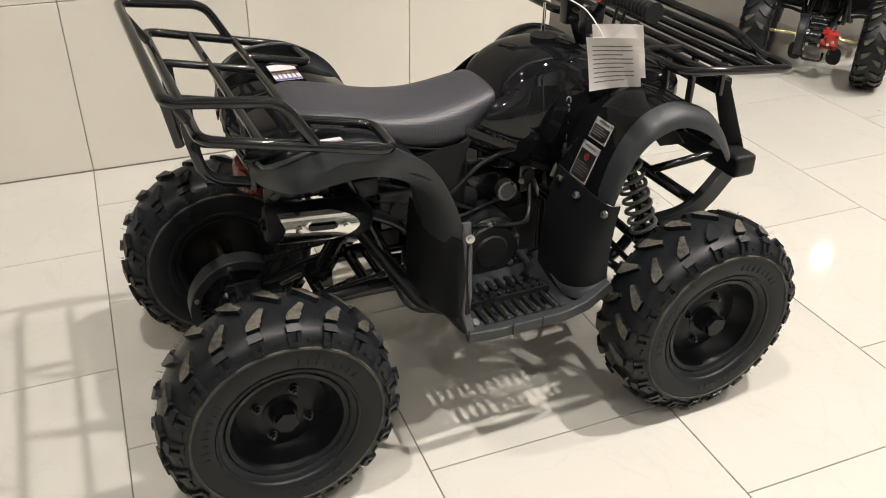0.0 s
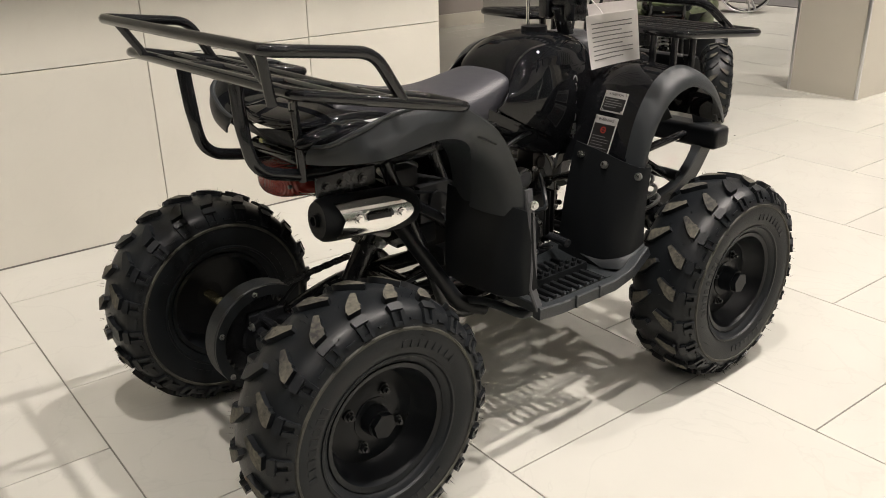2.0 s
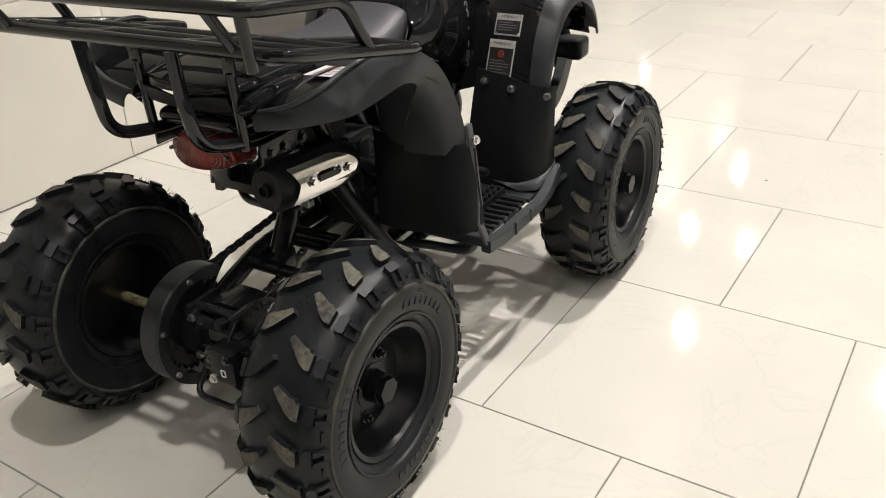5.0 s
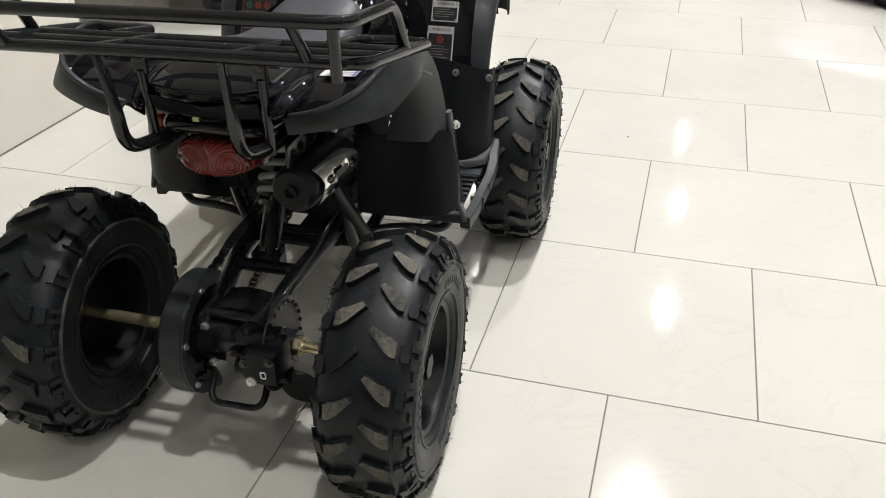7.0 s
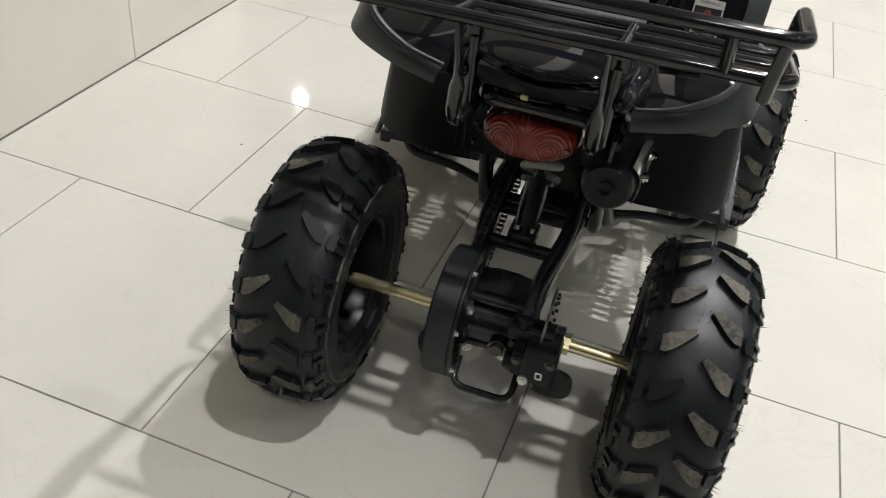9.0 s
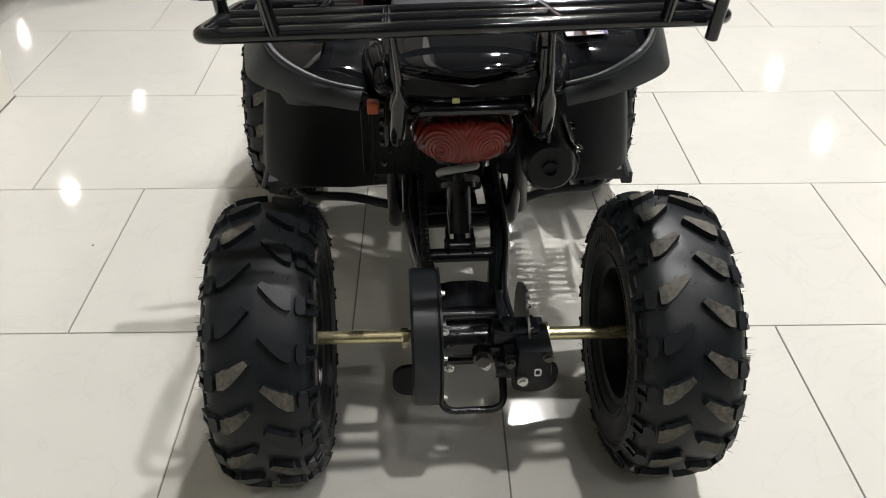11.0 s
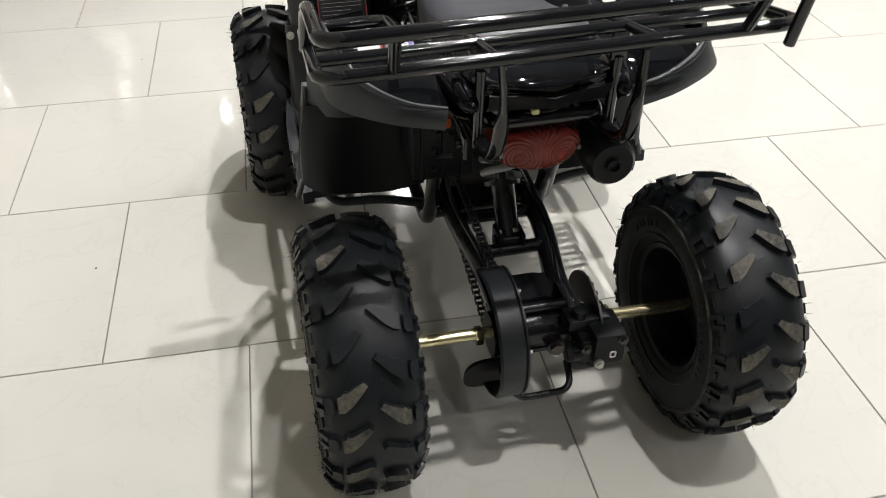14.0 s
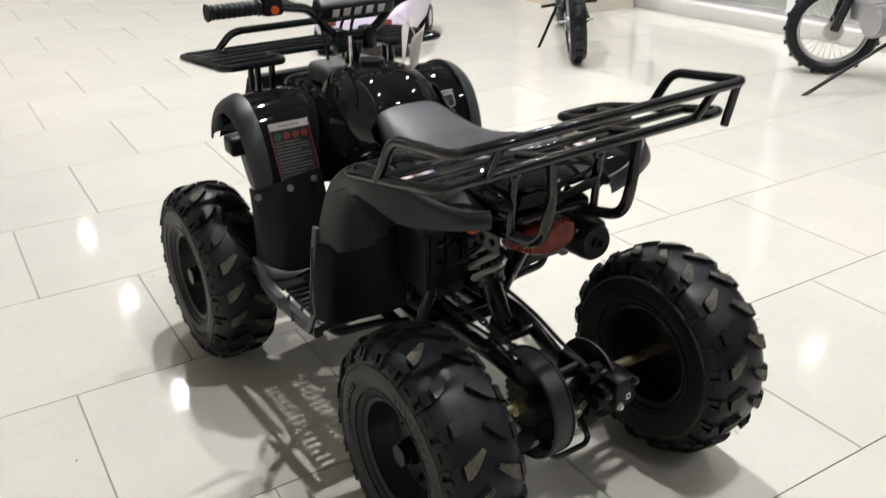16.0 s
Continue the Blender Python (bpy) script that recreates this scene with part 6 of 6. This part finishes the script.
dirt_bike(pose(2.73, 2.64, 0, 0, -6, -34), "dirt bike leaning on its side stand", BIKE_RED, foot=(-0.22, 0.38))
dirt_bike(pose(3.595, 0.458, 0, 0, -3, -10), "red dirt bike with a silver engine on its side stand", BIKE_RED, 0.28, 0.262, (-0.53, 0.85), 50)

# ---- ride-on toy car ----
LILAC = material("white_lilac_plastic", (0.66, 0.60, 0.76), 0.25, coat=0.3, vary=0.06, scale=15)
car = thing("toy_car", pose(1.67, 3.50, 0, 0, 0, -41), "white and lilac electric ride-on toy car on the tiles", "toy car")
bm = bmesh.new()
rings = []
for y, w, z0, z1 in ((0.0, 0.24, 0.10, 0.28), (0.06, 0.30, 0.07, 0.36), (0.25, 0.32, 0.07, 0.42), (0.60, 0.31, 0.08, 0.40), (0.90, 0.30, 0.08, 0.36), (1.05, 0.27, 0.09, 0.30), (1.10, 0.20, 0.11, 0.25)):
    rings.append([Vector((math.copysign(abs(math.cos(t)) ** 0.4, math.cos(t)) * w, y - 0.05, (z0 + z1) / 2 + math.copysign(abs(math.sin(t)) ** 0.45, math.sin(t)) * (z1 - z0) / 2)) for t in [2 * math.pi * j / 28 for j in range(28)]])
loft(bm, rings)
part("body", bm, LILAC, car, "glossy white and lilac moulded body")
bm = bmesh.new()
box(bm, (-0.20, 0.25, 0.38), (0.20, 0.55, 0.47), 0.03)
part("seat", bm, RUBBER, car)
bm = bmesh.new()
box(bm, (-0.22, 0.66, 0.38), (0.22, 0.675, 0.56), 0.006, pose(0, 0, 0, 0, 0, 0))
part("windscreen", bm, GREYPLASTIC, car)
for s in (-1, 1):
    for y in (0.08, 0.82):
        bm = bmesh.new()
        revolve(bm, [(0.04, s * 0.21), (0.09, s * 0.205), (0.10, s * 0.215), (0.10, s * 0.295), (0.09, s * 0.305), (0.04, s * 0.30)], 36, pose(0, y, 0.10))
        for k in range(24):
            a = 2 * math.pi * k / 24
            box(bm, (min(s * 0.22, s * 0.29), -0.006, 0.096), (max(s * 0.22, s * 0.29), 0.006, 0.104), 0, pose(0, y, 0.10) @ Matrix.Rotation(a, 4, "X"))
        w_ob = part("wheel", bm, RUBBER, car, "black plastic wheel")
        bm = bmesh.new()
        rod(bm, (s * 0.25, y, 0.10), (s * 0.303, y, 0.10), 0.055, 24)
        part("wheel_cap", bm, ALU, w_ob)
    bm = bmesh.new()
    box(bm, (min(s * 0.14, s * 0.22), -0.06, 0.20), (max(s * 0.14, s * 0.22), -0.035, 0.25), 0.01)
    part("tail_lamp", bm, LENS, car)


# ---- alloy rims on display and office chairs, far back ----
def alloy_rim(place):
    bm = bmesh.new()
    revolve(bm, [(0.245, -0.10), (0.25, -0.095), (0.235, -0.05), (0.225, 0.06), (0.24, 0.09), (0.252, 0.10), (0.246, 0.105), (0.232, 0.09)], 56)
    ob = thing("alloy_wheel", place, "silver double-spoked alloy car rim with a dark barrel", "wheel", "alloy rims")
    part("barrel", bm, STEEL, ob, "dark rim barrel")
    for k in range(5):
        for d in (-0.11, 0.11):
            a = 2 * math.pi * k / 5
            bm = bmesh.new()
            tube(bm, [(0.075, 0.04 * math.cos(a), 0.04 * math.sin(a)), (0.085, 0.14 * math.cos(a + d * 0.7), 0.14 * math.sin(a + d * 0.7)), (0.088, 0.238 * math.cos(a + d), 0.238 * math.sin(a + d))], 0.012, 8)
            part("spoke", bm, ALLOY, ob, "silver spoke")
    bm = bmesh.new()
    revolve(bm, [(0.246, 0.100), (0.252, 0.106), (0.240, 0.108), (0.236, 0.098)], 56)
    part("rim_lip", bm, ALLOY, ob)
    bm = bmesh.new()
    rod(bm, (0.05, 0, 0), (0.09, 0, 0), 0.045, 24)
    part("centre_cap", bm, STEEL, ob)


alloy_rim(pose(-3.25, 6.42, 0.253, 0, 0, -55))
alloy_rim(pose(-3.72, 6.25, 0.253, 0, 0, -60))


def office_chair(place):
    ob = thing("office_chair", place, "dark office chair on a five-star base with castors", "chair", "office chairs")
    for k in range(5):
        a = 2 * math.pi * k / 5
        bm = bmesh.new()
        tube(bm, [(0, 0, 0.12), (0.30 * math.cos(a), 0.30 * math.sin(a), 0.085)], lambda f: 0.03 - 0.012 * f, 8)
        part("base_leg", bm, GREYPLASTIC, ob)
        bm = bmesh.new()
        c = Vector((0.31 * math.cos(a), 0.31 * math.sin(a), 0.03))
        rod(bm, c - Vector((0.022, 0, 0)), c + Vector((0.022, 0, 0)), 0.03, 16)
        part("castor", bm, RUBBER, ob)
    bm = bmesh.new()
    rod(bm, (0, 0, 0.10), (0, 0, 0.45), 0.025, 14)
    part("gas_column", bm, STEEL, ob)
    bm = bmesh.new()
    box(bm, (-0.24, -0.24, 0.44), (0.24, 0.24, 0.52), 0.04, steps=3)
    part("seat", bm, DARK, ob)
    bm = bmesh.new()
    box(bm, (-0.22, 0.20, 0.56), (0.22, 0.27, 1.05), 0.04, steps=3)
    part("backrest", bm, DARK, ob)


office_chair(pose(-4.35, 8.75, 0, 0, 0, 20))
office_chair(pose(-3.65, 8.95, 0, 0, 0, 100))


# crumbs of dirt on the tiles
bm = bmesh.new()
rnd = random.Random(11)
for k in range(22):
    x, y, s = rnd.uniform(-1.0, 3.0), rnd.uniform(-1.2, 3.4), rnd.uniform(0.0008, 0.002)
    if -0.2 < x < 0.65 and -0.6 < y < 0.9:
        continue
    m = Matrix.Translation((x, y, 0.0)) @ Matrix.Rotation(rnd.uniform(0, 6), 4, "Z")
    box(bm, (-s * rnd.uniform(1, 2.2), -s, 0), (s * rnd.uniform(1, 2), s, s * 0.7), 0.0, m)
tagged(link_mesh("floor_crumbs", bm, DARK), label="tiny dark crumbs of dirt scattered on the tiles", category="dirt", kind="stuff")

# ---- floor tiles, last ----
def tile_mesh(name, w, d):
    bm = bmesh.new()
    box(bm, (-w / 2, -d / 2, -0.006), (w / 2, d / 2, 0.0), 0.0009, steps=1)
    data = bpy.data.meshes.new(name)
    bm.to_mesh(data)
    bm.free()
    data.materials.append(FLOOR_TILE)
    return data


full = tile_mesh("tile", TILE - GAP, TILE - GAP)
rest = bmesh.new()
for k in range(-11, 27):
    for i in range(-13, 17):
        x, y = TILE * i + (0.3 if k % 2 == 0 else 0.0), TILE * k + 0.3
        if -1.3 < x < 4.4 and -1.6 < y < 7.6:
            ob = new("tile", full)
            ob.parent = floor
            ob.location = (x, y, 0)
        elif ROOM[0] < x < ROOM[1]:
            box(rest, (x - 0.2985, y - 0.2985, -0.006), (x + 0.2985, y + 0.2985, 0))
tagged(part("far_tiles", rest, FLOOR_TILE, floor, smooth=False), kind="stuff")
